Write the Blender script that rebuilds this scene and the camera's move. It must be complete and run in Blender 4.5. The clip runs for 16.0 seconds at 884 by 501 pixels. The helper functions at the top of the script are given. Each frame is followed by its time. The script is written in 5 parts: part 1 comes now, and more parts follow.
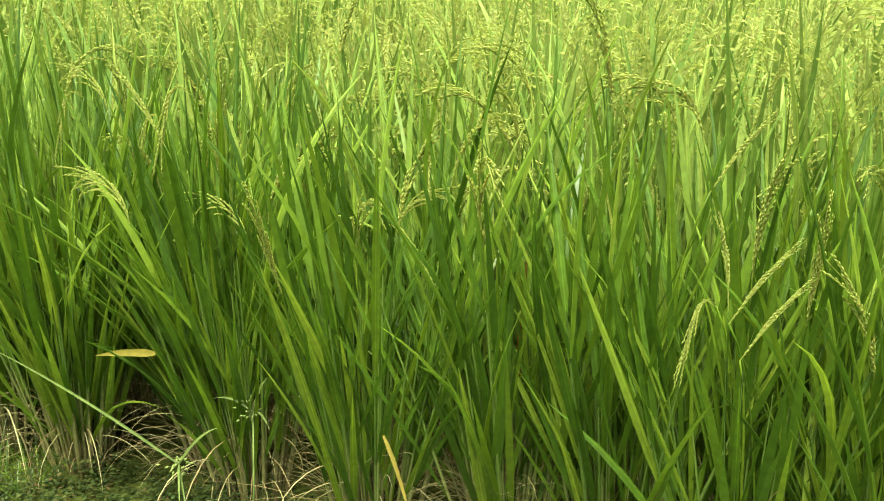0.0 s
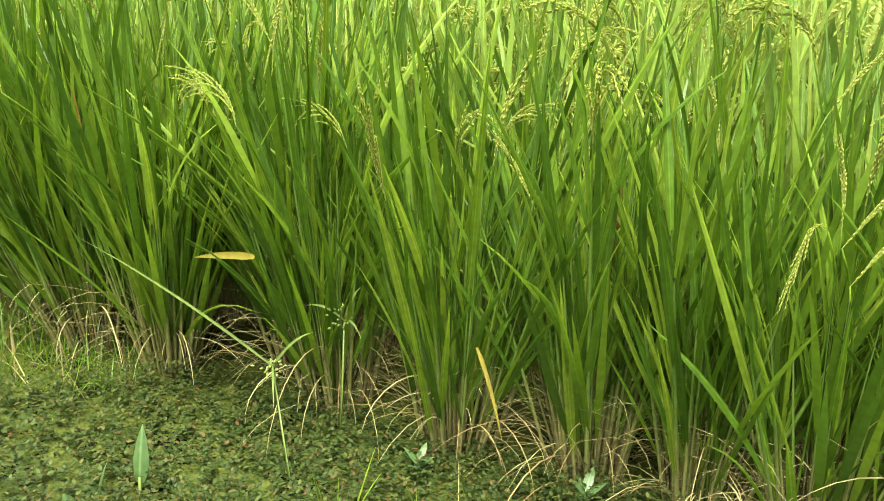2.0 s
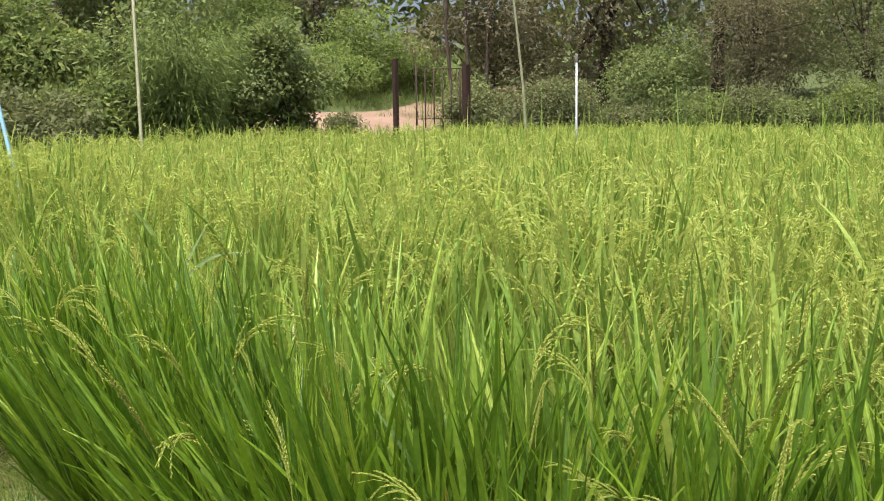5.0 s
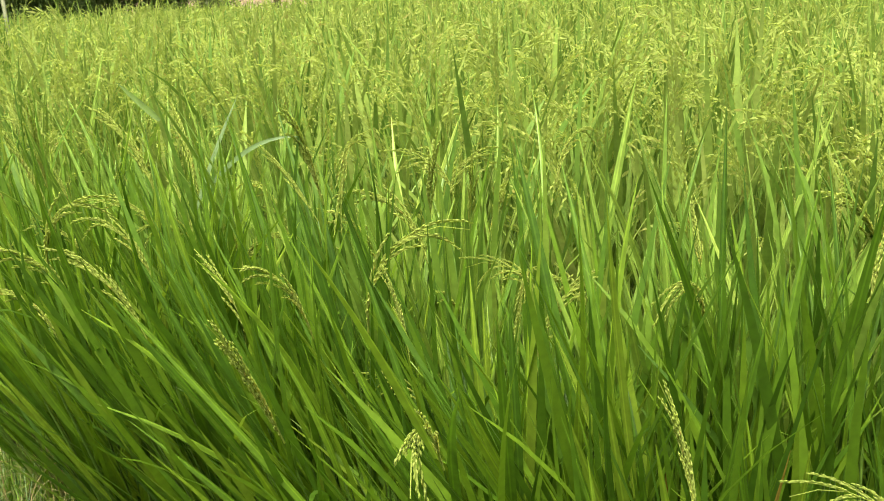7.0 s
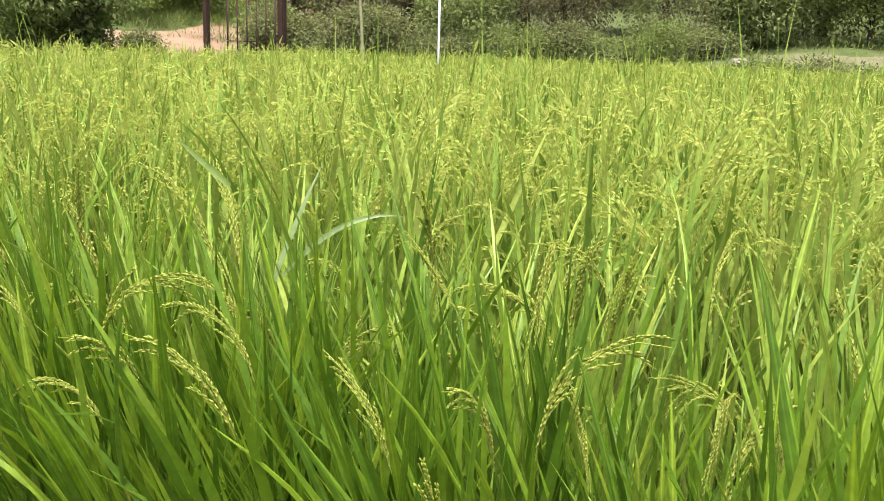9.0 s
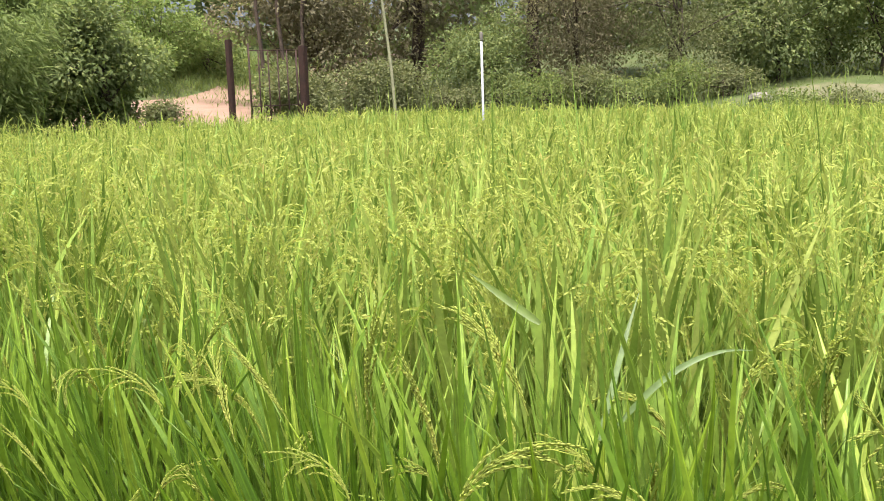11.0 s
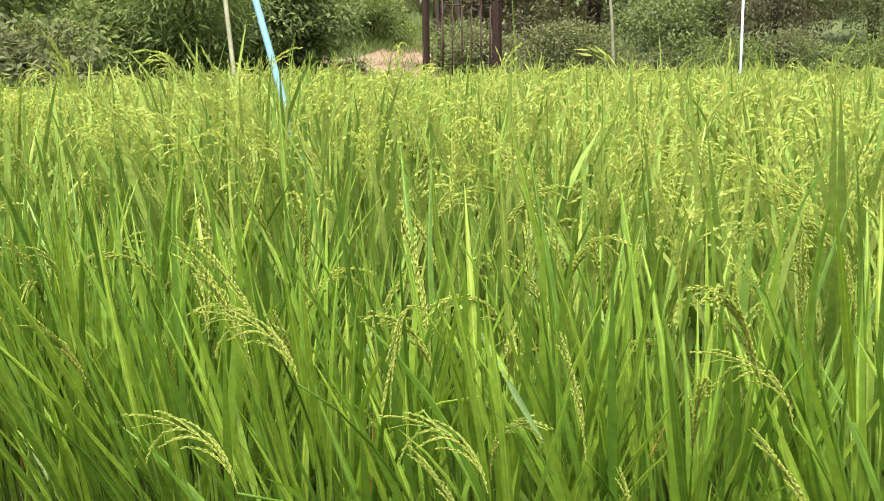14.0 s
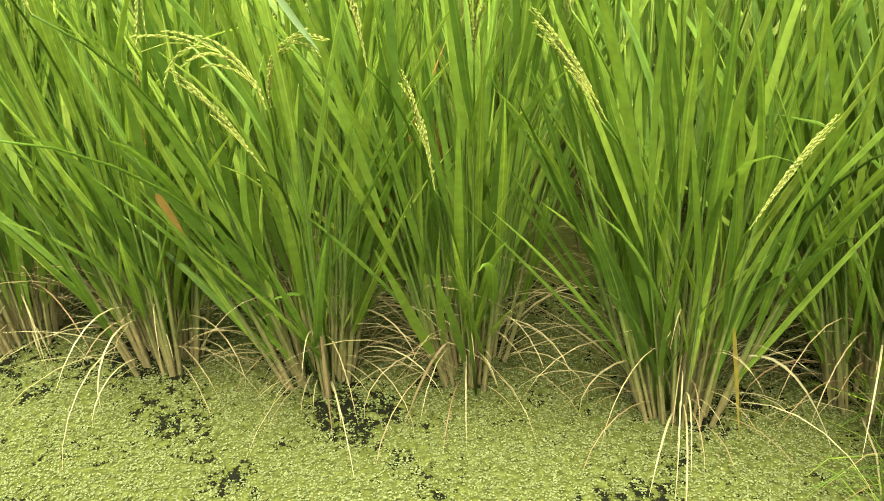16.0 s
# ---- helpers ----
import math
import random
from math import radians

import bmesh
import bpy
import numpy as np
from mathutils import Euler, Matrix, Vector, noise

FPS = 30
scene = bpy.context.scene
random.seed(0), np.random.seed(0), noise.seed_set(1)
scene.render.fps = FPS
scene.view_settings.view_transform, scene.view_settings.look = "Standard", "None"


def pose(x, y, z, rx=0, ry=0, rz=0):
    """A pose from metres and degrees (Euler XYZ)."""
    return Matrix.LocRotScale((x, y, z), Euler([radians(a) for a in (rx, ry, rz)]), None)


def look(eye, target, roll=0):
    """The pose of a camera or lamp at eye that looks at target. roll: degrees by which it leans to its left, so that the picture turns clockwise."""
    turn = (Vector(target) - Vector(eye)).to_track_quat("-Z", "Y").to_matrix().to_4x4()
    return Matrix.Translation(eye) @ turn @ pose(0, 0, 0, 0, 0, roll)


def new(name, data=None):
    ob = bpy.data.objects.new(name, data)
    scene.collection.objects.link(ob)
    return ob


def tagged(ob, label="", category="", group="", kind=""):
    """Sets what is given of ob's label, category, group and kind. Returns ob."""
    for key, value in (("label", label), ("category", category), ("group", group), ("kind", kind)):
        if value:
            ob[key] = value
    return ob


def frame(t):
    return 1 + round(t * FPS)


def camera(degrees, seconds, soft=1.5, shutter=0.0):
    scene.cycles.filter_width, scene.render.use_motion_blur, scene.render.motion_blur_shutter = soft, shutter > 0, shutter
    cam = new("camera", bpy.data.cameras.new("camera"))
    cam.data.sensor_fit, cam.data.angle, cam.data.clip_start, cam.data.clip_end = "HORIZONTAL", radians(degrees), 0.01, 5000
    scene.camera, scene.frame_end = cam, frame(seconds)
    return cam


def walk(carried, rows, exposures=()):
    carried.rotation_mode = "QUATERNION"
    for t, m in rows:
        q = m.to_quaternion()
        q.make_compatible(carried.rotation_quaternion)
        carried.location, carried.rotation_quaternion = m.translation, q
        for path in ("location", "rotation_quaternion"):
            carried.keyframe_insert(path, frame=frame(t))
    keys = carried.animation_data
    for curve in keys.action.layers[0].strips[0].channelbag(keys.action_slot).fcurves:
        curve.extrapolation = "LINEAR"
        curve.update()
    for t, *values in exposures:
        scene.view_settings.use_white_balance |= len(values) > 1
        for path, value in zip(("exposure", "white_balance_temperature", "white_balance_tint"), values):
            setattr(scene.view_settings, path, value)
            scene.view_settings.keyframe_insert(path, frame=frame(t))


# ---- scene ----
# The camera's way along the field's edge: seconds, place, pitch, roll, heading
PATH = [
    (0, 0.060, -1.076, 0.969, -16.23, -1.90, 35.22),
    (0.5, 0.040, -1.119, 0.955, -16.07, -3.69, 38.74),
    (1, 0.048, -1.134, 0.957, -16.58, -3.01, 40.02),
    (1.5, 0.047, -1.133, 0.948, -17.87, -2.90, 40.38),
    (2, 0.011, -1.129, 0.928, -19.94, -3.44, 38.93),
    (2.5, -0.094, -1.180, 0.960, -20.03, -3.84, 34.34),
    (3, -0.142, -1.240, 1.013, -18.23, -1.52, 32.30),
    (3.5, -0.271, -1.192, 0.999, -18.33, 0.20, 27.36),
    (4, -0.394, -1.261, 1.057, -15.99, 1.57, 29.96),
    (4.2, -0.429, -1.282, 1.123, -14.29, 1.62, 33.54),
    (4.5, -0.472, -1.298, 1.180, -10.97, 1.63, 37.50),
    (5, -0.609, -1.343, 1.191, -8.63, 0.78, 39.70),
    (5.2, -0.667, -1.357, 1.169, -9.08, -0.37, 39.85),
    (7.3, -1.447, -1.123, 1.102, -16.46, 2.85, 27.53),
    (7.5, -1.472, -1.092, 1.104, -15.34, 1.99, 24.64),
    (8, -1.543, -1.092, 1.110, -13.41, 0.77, 22.05),
    (8.5, -1.682, -1.144, 1.088, -13.26, -1.26, 24.17),
    (8.7, -1.728, -1.167, 1.095, -13.12, -2.11, 25.49),
    (10.8, -2.265, -1.217, 1.226, -9.47, 2.23, 25.32),
    (11, -2.327, -1.234, 1.223, -9.89, 1.60, 24.94),
    (11.5, -2.491, -1.237, 1.216, -8.08, -0.42, 25.51),
    (12, -2.848, -0.996, 1.106, -8.20, 0.82, 22.79),
    (12.5, -3.034, -1.026, 1.097, -11.65, 1.39, 21.69),
    (13, -3.265, -1.050, 1.059, -12.12, -0.69, 23.67),
    (13.5, -3.389, -1.102, 1.069, -10.92, -1.74, 29.41),
    (14, -3.516, -1.070, 1.036, -11.20, 0.53, 32.08),
    (14.5, -3.588, -1.006, 1.025, -14.02, 1.75, 28.74),
    (15, -3.547, -1.011, 0.981, -19.97, 2.20, 21.55),
    (15.5, -3.531, -1.027, 0.945, -25.90, 3.17, 16.02),
    (16, -3.527, -1.038, 0.939, -29.80, 1.88, 18.21),
]
cam = camera(49.0, 16.0, soft=0.95, shutter=0.09)
walk(cam, [(t, pose(x, y, z, 90 + pitch, roll, yaw)) for t, x, y, z, pitch, roll, yaw in PATH],
     exposures=[(0, 1.73, 6600, 0), (1, 1.74, 6600, 2), (2, 1.94, 6600, 2), (3.5, 1.67, 6650, 1), (4, 1.62, 6850, -2), (4.5, 1.56, 6500, 8), (5, 1.22, 6350, 13),
                (7.5, 1.46, 7050, -6), (8.5, 1.50, 6750, 6), (11, 1.52, 6400, 15), (11.5, 1.45, 6400, 15), (12, 1.37, 6400, 14), (12.5, 1.48, 6500, 11),
                (13, 1.57, 6550, 8), (14, 1.57, 6400, 9), (14.5, 1.58, 6350, 10), (15, 1.66, 6850, 5), (16, 2.04, 6700, 10)])

# World and sun: a bright, thinly overcast sky
world = bpy.data.worlds.new("sky")
scene.world = world
world.use_nodes = True
wn = world.node_tree.nodes
sky = wn.new("ShaderNodeTexSky")
sky.sky_type, sky.sun_disc = "NISHITA", False
sky.sun_elevation, sky.sun_rotation = radians(68), radians(162)
sky.air_density, sky.dust_density, sky.ozone_density = 0.8, 6.0, 0.6
wn["Background"].inputs["Strength"].default_value = 0.10
world.node_tree.links.new(sky.outputs["Color"], wn["Background"].inputs["Color"])
sun = new("sun", bpy.data.lights.new("sun", "SUN"))
sun.data.energy, sun.data.angle, sun.data.color = 4.4, radians(42), (1.0, 0.96, 0.88)
sun.matrix_world = look((5, -15, 40), (0, 0, 0))

R = np.random.default_rng(11)


# ---- materials ----
def nodes(name):
    m = bpy.data.materials.new(name)
    m.use_nodes = True
    nt = m.node_tree
    nt.nodes.clear()
    return m, nt.nodes, nt.links


def ramp(nn, stops):
    r = nn.new("ShaderNodeValToRGB")
    e = r.color_ramp.elements
    while len(e) < len(stops):
        e.new(0.5)
    for el, (p, c) in zip(e, stops):
        el.position, el.color = p, (*c, 1)
    return r


def leaf_mat(name, stops, island, translucent=0.4, rough=0.42, spec=0.45, patch=0.0, base_tint=None, streak=True):
    """Thin leaf: coloured from leaf to leaf, streaked along its length, letting light through."""
    m, nn, ln = nodes(name)
    out = nn.new("ShaderNodeOutputMaterial")
    if island:
        rnd = nn.new("ShaderNodeNewGeometry").outputs["Random Per Island"]
    else:
        rnd = nn.new("ShaderNodeObjectInfo").outputs["Random"]
    geo = nn.new("ShaderNodeNewGeometry")
    value = rnd
    if patch:
        big = nn.new("ShaderNodeTexNoise")
        big.inputs["Scale"].default_value, big.inputs["Detail"].default_value = 0.9, 3
        ln.new(geo.outputs["Position"], big.inputs["Vector"])
        mix = nn.new("ShaderNodeMath")
        mix.operation = "MULTIPLY_ADD"
        ln.new(big.outputs["Fac"], mix.inputs[0])
        mix.inputs[1].default_value = patch * 2
        add = nn.new("ShaderNodeMath")
        add.operation = "SUBTRACT"
        ln.new(rnd, add.inputs[0])
        add.inputs[1].default_value = patch
        ln.new(add.outputs[0], mix.inputs[2])
        value = mix.outputs[0]
    rp = ramp(nn, stops)
    ln.new(value, rp.inputs[0])
    col = rp.outputs[0]
    if base_tint:
        sep = nn.new("ShaderNodeSeparateXYZ")
        ln.new(geo.outputs["Position"], sep.inputs[0])
        zr = nn.new("ShaderNodeMapRange")
        zr.inputs["From Min"].default_value, zr.inputs["From Max"].default_value = base_tint[1], base_tint[2]
        wob = nn.new("ShaderNodeTexNoise")
        wob.inputs["Scale"].default_value = 9
        ln.new(geo.outputs["Position"], wob.inputs["Vector"])
        am = nn.new("ShaderNodeMath")
        am.operation = "MULTIPLY_ADD"
        am.inputs[1].default_value = 0.2
        ln.new(wob.outputs["Fac"], am.inputs[0])
        ln.new(sep.outputs["Z"], am.inputs[2])
        ln.new(am.outputs[0], zr.inputs["Value"])
        mx = nn.new("ShaderNodeMix")
        mx.data_type = "RGBA"
        ln.new(zr.outputs[0], mx.inputs["Factor"])
        mx.inputs["A"].default_value = (*base_tint[0], 1)
        ln.new(col, mx.inputs["B"])
        col = mx.outputs["Result"]
    if streak:
        nz = nn.new("ShaderNodeTexNoise")
        nz.inputs["Scale"].default_value, nz.inputs["Detail"].default_value = 70, 4
        ln.new(geo.outputs["Position"], nz.inputs["Vector"])
        hs = nn.new("ShaderNodeHueSaturation")
        vr = nn.new("ShaderNodeMapRange")
        vr.inputs["To Min"].default_value, vr.inputs["To Max"].default_value = 0.55, 1.4
        ln.new(nz.outputs["Fac"], vr.inputs["Value"])
        ln.new(vr.outputs[0], hs.inputs["Value"])
        ln.new(col, hs.inputs["Color"])
        col = hs.outputs[0]
    if not island:
        tc = nn.new("ShaderNodeTexCoord")
        sx = nn.new("ShaderNodeSeparateXYZ")
        ln.new(tc.outputs["Object"], sx.inputs[0])
        ab = nn.new("ShaderNodeMath")
        ab.operation = "ABSOLUTE"
        ln.new(sx.outputs["X"], ab.inputs[0])
        rib = ramp(nn, [(0.0, (1.5, 1.42, 1.5)), (0.06, (1.3, 1.25, 1.3)), (0.09, (0.92, 0.92, 0.92)), (0.3, (1.06, 1.06, 1.06)), (0.5, (0.9, 0.9, 0.9))])
        ln.new(ab.outputs[0], rib.inputs[0])
        mul = nn.new("ShaderNodeMix")
        mul.data_type, mul.blend_type = "RGBA", "MULTIPLY"
        mul.inputs["Factor"].default_value = 1
        ln.new(col, mul.inputs["A"])
        ln.new(rib.outputs[0], mul.inputs["B"])
        col = mul.outputs["Result"]
    pb = nn.new("ShaderNodeBsdfPrincipled")
    pb.inputs["Roughness"].default_value = rough
    pb.inputs["Specular IOR Level"].default_value = spec
    ln.new(col, pb.inputs["Base Color"])
    sh = pb.outputs[0]
    if translucent:
        tr = nn.new("ShaderNodeBsdfTranslucent")
        warm = nn.new("ShaderNodeMix")
        warm.data_type, warm.blend_type = "RGBA", "MULTIPLY"
        warm.inputs["Factor"].default_value = 1
        warm.inputs["B"].default_value = (1.15, 1.15, 0.85, 1)
        ln.new(col, warm.inputs["A"])
        ln.new(warm.outputs["Result"], tr.inputs["Color"])
        mxs = nn.new("ShaderNodeMixShader")
        mxs.inputs[0].default_value = translucent
        ln.new(sh, mxs.inputs[1])
        ln.new(tr.outputs[0], mxs.inputs[2])
        sh = mxs.outputs[0]
    ln.new(sh, out.inputs["Surface"])
    return m


def solid_mat(name, stops, scale=4.0, detail=6, rough=0.7, bump=0.3, bump_scale=30.0, metal=0.0, spec=0.3, distort=0.0):
    """Opaque surface with a two-scale noise colour and fine relief."""
    m, nn, ln = nodes(name)
    out = nn.new("ShaderNodeOutputMaterial")
    geo = nn.new("ShaderNodeNewGeometry")
    nz = nn.new("ShaderNodeTexNoise")
    nz.inputs["Scale"].default_value, nz.inputs["Detail"].default_value = scale, detail
    nz.inputs["Roughness"].default_value, nz.inputs["Distortion"].default_value = 0.65, distort
    ln.new(geo.outputs["Position"], nz.inputs["Vector"])
    rp = ramp(nn, stops)
    ln.new(nz.outputs["Fac"], rp.inputs[0])
    pb = nn.new("ShaderNodeBsdfPrincipled")
    pb.inputs["Roughness"].default_value, pb.inputs["Metallic"].default_value = rough, metal
    pb.inputs["Specular IOR Level"].default_value = spec
    ln.new(rp.outputs[0], pb.inputs["Base Color"])
    n2 = nn.new("ShaderNodeTexNoise")
    n2.inputs["Scale"].default_value, n2.inputs["Detail"].default_value = bump_scale, 5
    ln.new(geo.outputs["Position"], n2.inputs["Vector"])
    bp = nn.new("ShaderNodeBump")
    bp.inputs["Strength"].default_value, bp.inputs["Distance"].default_value = bump, 0.02
    ln.new(n2.outputs["Fac"], bp.inputs["Height"])
    ln.new(bp.outputs[0], pb.inputs["Normal"])
    ln.new(pb.outputs[0], out.inputs["Surface"])
    return m


GREENS = [(0.0, (0.044, 0.097, 0.007)), (0.45, (0.086, 0.165, 0.012)), (0.85, (0.148, 0.237, 0.017)), (1.0, (0.192, 0.272, 0.027))]
CROP = [(0.0, (0.122, 0.208, 0.034)), (0.45, (0.182, 0.262, 0.046)), (0.85, (0.232, 0.306, 0.062)), (1.0, (0.285, 0.340, 0.082))]
STEMS = [(0.0, (0.072, 0.132, 0.018)), (1.0, (0.120, 0.192, 0.030))]
STEM_BASE = ((0.25, 0.212, 0.078), 0.11, 0.33)
GRAIN = [(0.0, (0.282, 0.340, 0.074)), (0.5, (0.328, 0.382, 0.089)), (0.93, (0.378, 0.424, 0.122)), (1.0, (0.335, 0.300, 0.085))]
STRAW = [(0.0, (0.150, 0.100, 0.036)), (0.5, (0.228, 0.195, 0.072)), (1.0, (0.30, 0.288, 0.122))]
LEAF = leaf_mat("rice_leaf", GREENS, False, translucent=0.42)
def blend(k, a, b, f=1.0):
    return [(p, tuple((u * (1 - k) + v * k) * f for u, v in zip(c, d))) for (p, c), (_, d) in zip(a, b)]


LEAF_LIME = leaf_mat("rice_leaf_lime", blend(0.22, GREENS, CROP, 1.18), False, translucent=0.42)
LEAF_INNER = leaf_mat("rice_leaf_inner", blend(0.6, GREENS, CROP, 1.22), False, translucent=0.34)
LEAF_MASS = leaf_mat("rice_leaf_mass", GREENS, True, translucent=0.38)
LIME_MASS = leaf_mat("rice_leaf_lime_mass", blend(0.22, GREENS, CROP, 1.18), True, translucent=0.38)
INNER_MASS = leaf_mat("rice_leaf_inner_mass", blend(0.6, GREENS, CROP, 1.22), True, translucent=0.34)
LEAF_FIELD = leaf_mat("rice_leaf_field", CROP, True, translucent=0.32, rough=0.6, spec=0.16, patch=0.25)
STEM = leaf_mat("rice_stem", STEMS, False, translucent=0.0, base_tint=STEM_BASE)
STEM_FIELD = leaf_mat("rice_stem_field", STEMS, True, translucent=0.0, base_tint=STEM_BASE)
GRAINS = leaf_mat("rice_grain", GRAIN, True, translucent=0.55, rough=0.65, spec=0.12, streak=False)
RIPE = [(0.0, (0.32, 0.386, 0.083)), (0.5, (0.385, 0.442, 0.102)), (0.9, (0.46, 0.51, 0.145)), (1.0, (0.472, 0.379, 0.093))]
GRAINS_RIPE = leaf_mat("rice_grain_ripe", RIPE, True, translucent=0.55, rough=0.65, spec=0.12, streak=False)
DEAD = leaf_mat("dry_straw", STRAW, False, translucent=0.2, rough=0.7)
DEAD_FIELD = leaf_mat("dry_straw_field", STRAW, True, translucent=0.2, rough=0.7)
YELLOW = leaf_mat("yellowed_leaf", [(0.0, (0.252, 0.216, 0.030)), (1.0, (0.300, 0.240, 0.042))], False, translucent=0.35)
ORANGE = leaf_mat("orange_leaf", [(0.0, (0.25, 0.15, 0.03)), (1.0, (0.30, 0.21, 0.045))], False, translucent=0.3)
PALE = leaf_mat("pale_leaf", [(0.0, (0.12, 0.19, 0.06)), (1.0, (0.15, 0.22, 0.08))], False, translucent=0.35)
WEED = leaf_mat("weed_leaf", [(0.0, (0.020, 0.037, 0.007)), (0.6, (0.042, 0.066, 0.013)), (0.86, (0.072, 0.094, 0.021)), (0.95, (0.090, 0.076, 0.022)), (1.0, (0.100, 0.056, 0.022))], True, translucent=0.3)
DUCKWEED = leaf_mat("duckweed", [(0.0, (0.076, 0.098, 0.026)), (0.5, (0.114, 0.139, 0.046)), (1.0, (0.160, 0.188, 0.072))], True, translucent=0.1, rough=0.7, spec=0.1)
SEDGE = leaf_mat("sedge_green", [(0.0, (0.112, 0.168, 0.034)), (1.0, (0.140, 0.200, 0.044))], False, translucent=0.3)
SEDGE_HEAD = leaf_mat("sedge_head", [(0.0, (0.180, 0.252, 0.048)), (1.0, (0.252, 0.300, 0.084))], True, translucent=0.2)
BROAD = leaf_mat("broad_water_leaf", [(0.0, (0.082, 0.150, 0.044)), (1.0, (0.108, 0.178, 0.060))], False, translucent=0.35)
EARTH = solid_mat("grassy_earth", [(0.25, (0.032, 0.050, 0.013)), (0.5, (0.054, 0.076, 0.020)), (0.75, (0.090, 0.076, 0.041))], 2.5, 8)
ROAD = solid_mat("pink_dirt", [(0.3, (0.150, 0.094, 0.064)), (0.55, (0.205, 0.137, 0.098)), (0.8, (0.250, 0.184, 0.140))], 1.8, 8, rough=0.9)
TAN = solid_mat("dry_tan_earth", [(0.3, (0.064, 0.078, 0.030)), (0.5, (0.094, 0.095, 0.046)), (0.7, (0.128, 0.117, 0.075))], 3.5, 8, rough=0.95)
BARK = solid_mat("bark", [(0.3, (0.030, 0.021, 0.015)), (0.7, (0.078, 0.060, 0.045))], 9, 6, rough=0.9, bump=0.8)
RUST = solid_mat("rusty_iron", [(0.3, (0.022, 0.014, 0.012)), (0.6, (0.040, 0.021, 0.016)), (0.8, (0.090, 0.035, 0.022))], 12, 6, rough=0.75, metal=0.3)
PIPE = solid_mat("white_pvc", [(0.3, (0.260, 0.285, 0.295)), (0.7, (0.350, 0.365, 0.370))], 6, 4, rough=0.4, bump=0.05)
BLUE = solid_mat("light_blue_pvc", [(0.3, (0.150, 0.300, 0.396)), (0.7, (0.228, 0.384, 0.468))], 5, 4, rough=0.4, bump=0.05)
CANE = solid_mat("dry_cane", [(0.3, (0.150, 0.158, 0.088)), (0.7, (0.240, 0.240, 0.150))], 14, 4, rough=0.7)
STONE = solid_mat("grey_stone", [(0.3, (0.10, 0.094, 0.078)), (0.7, (0.18, 0.168, 0.142))], 6, 8, rough=0.9, bump=0.6)


def water_mat():
    """Still paddy water under a broken film of algae."""
    m, nn, ln = nodes("paddy_water")
    out = nn.new("ShaderNodeOutputMaterial")
    geo = nn.new("ShaderNodeNewGeometry")
    a = nn.new("ShaderNodeTexNoise")
    a.inputs["Scale"].default_value, a.inputs["Detail"].default_value, a.inputs["Roughness"].default_value = 62, 8, 0.75
    ln.new(geo.outputs["Position"], a.inputs["Vector"])
    b = nn.new("ShaderNodeTexNoise")
    b.inputs["Scale"].default_value, b.inputs["Detail"].default_value = 90, 4
    ln.new(geo.outputs["Position"], b.inputs["Vector"])
    film = ramp(nn, [(0.3, (0.028, 0.036, 0.006)), (0.52, (0.056, 0.069, 0.011)), (0.72, (0.092, 0.110, 0.024))])
    ln.new(b.outputs["Fac"], film.inputs[0])
    wet = nn.new("ShaderNodeBsdfPrincipled")
    wet.inputs["Base Color"].default_value = (0.007, 0.008, 0.004, 1)
    wet.inputs["Roughness"].default_value = 0.12
    wet.inputs["IOR"].default_value = 1.33
    wet.inputs["Specular IOR Level"].default_value = 0.12
    alg = nn.new("ShaderNodeBsdfPrincipled")
    alg.inputs["Roughness"].default_value = 0.7
    alg.inputs["Specular IOR Level"].default_value = 0.1
    ln.new(film.outputs[0], alg.inputs["Base Color"])
    bp = nn.new("ShaderNodeBump")
    bp.inputs["Strength"].default_value, bp.inputs["Distance"].default_value = 0.5, 0.004
    ln.new(b.outputs["Fac"], bp.inputs["Height"])
    ln.new(bp.outputs[0], alg.inputs["Normal"])
    gaps = nn.new("ShaderNodeAttribute")
    gaps.attribute_name = "gaps"
    ragged = nn.new("ShaderNodeMath")
    ragged.operation = "MULTIPLY_ADD"
    ragged.inputs[1].default_value = 6.0
    ln.new(a.outputs["Fac"], ragged.inputs[0])
    ln.new(gaps.outputs["Fac"], ragged.inputs[2])
    cover = ramp(nn, [(0.72, (1, 1, 1)), (0.735, (0, 0, 0))])
    half = nn.new("ShaderNodeMath")
    half.operation = "MULTIPLY"
    half.inputs[1].default_value = 0.2
    ln.new(ragged.outputs[0], half.inputs[0])
    ln.new(half.outputs[0], cover.inputs[0])
    mx = nn.new("ShaderNodeMixShader")
    ln.new(cover.outputs[0], mx.inputs[0])
    ln.new(wet.outputs[0], mx.inputs[1])
    ln.new(alg.outputs[0], mx.inputs[2])
    ln.new(mx.outputs[0], out.inputs["Surface"])
    return m


WATER = water_mat()


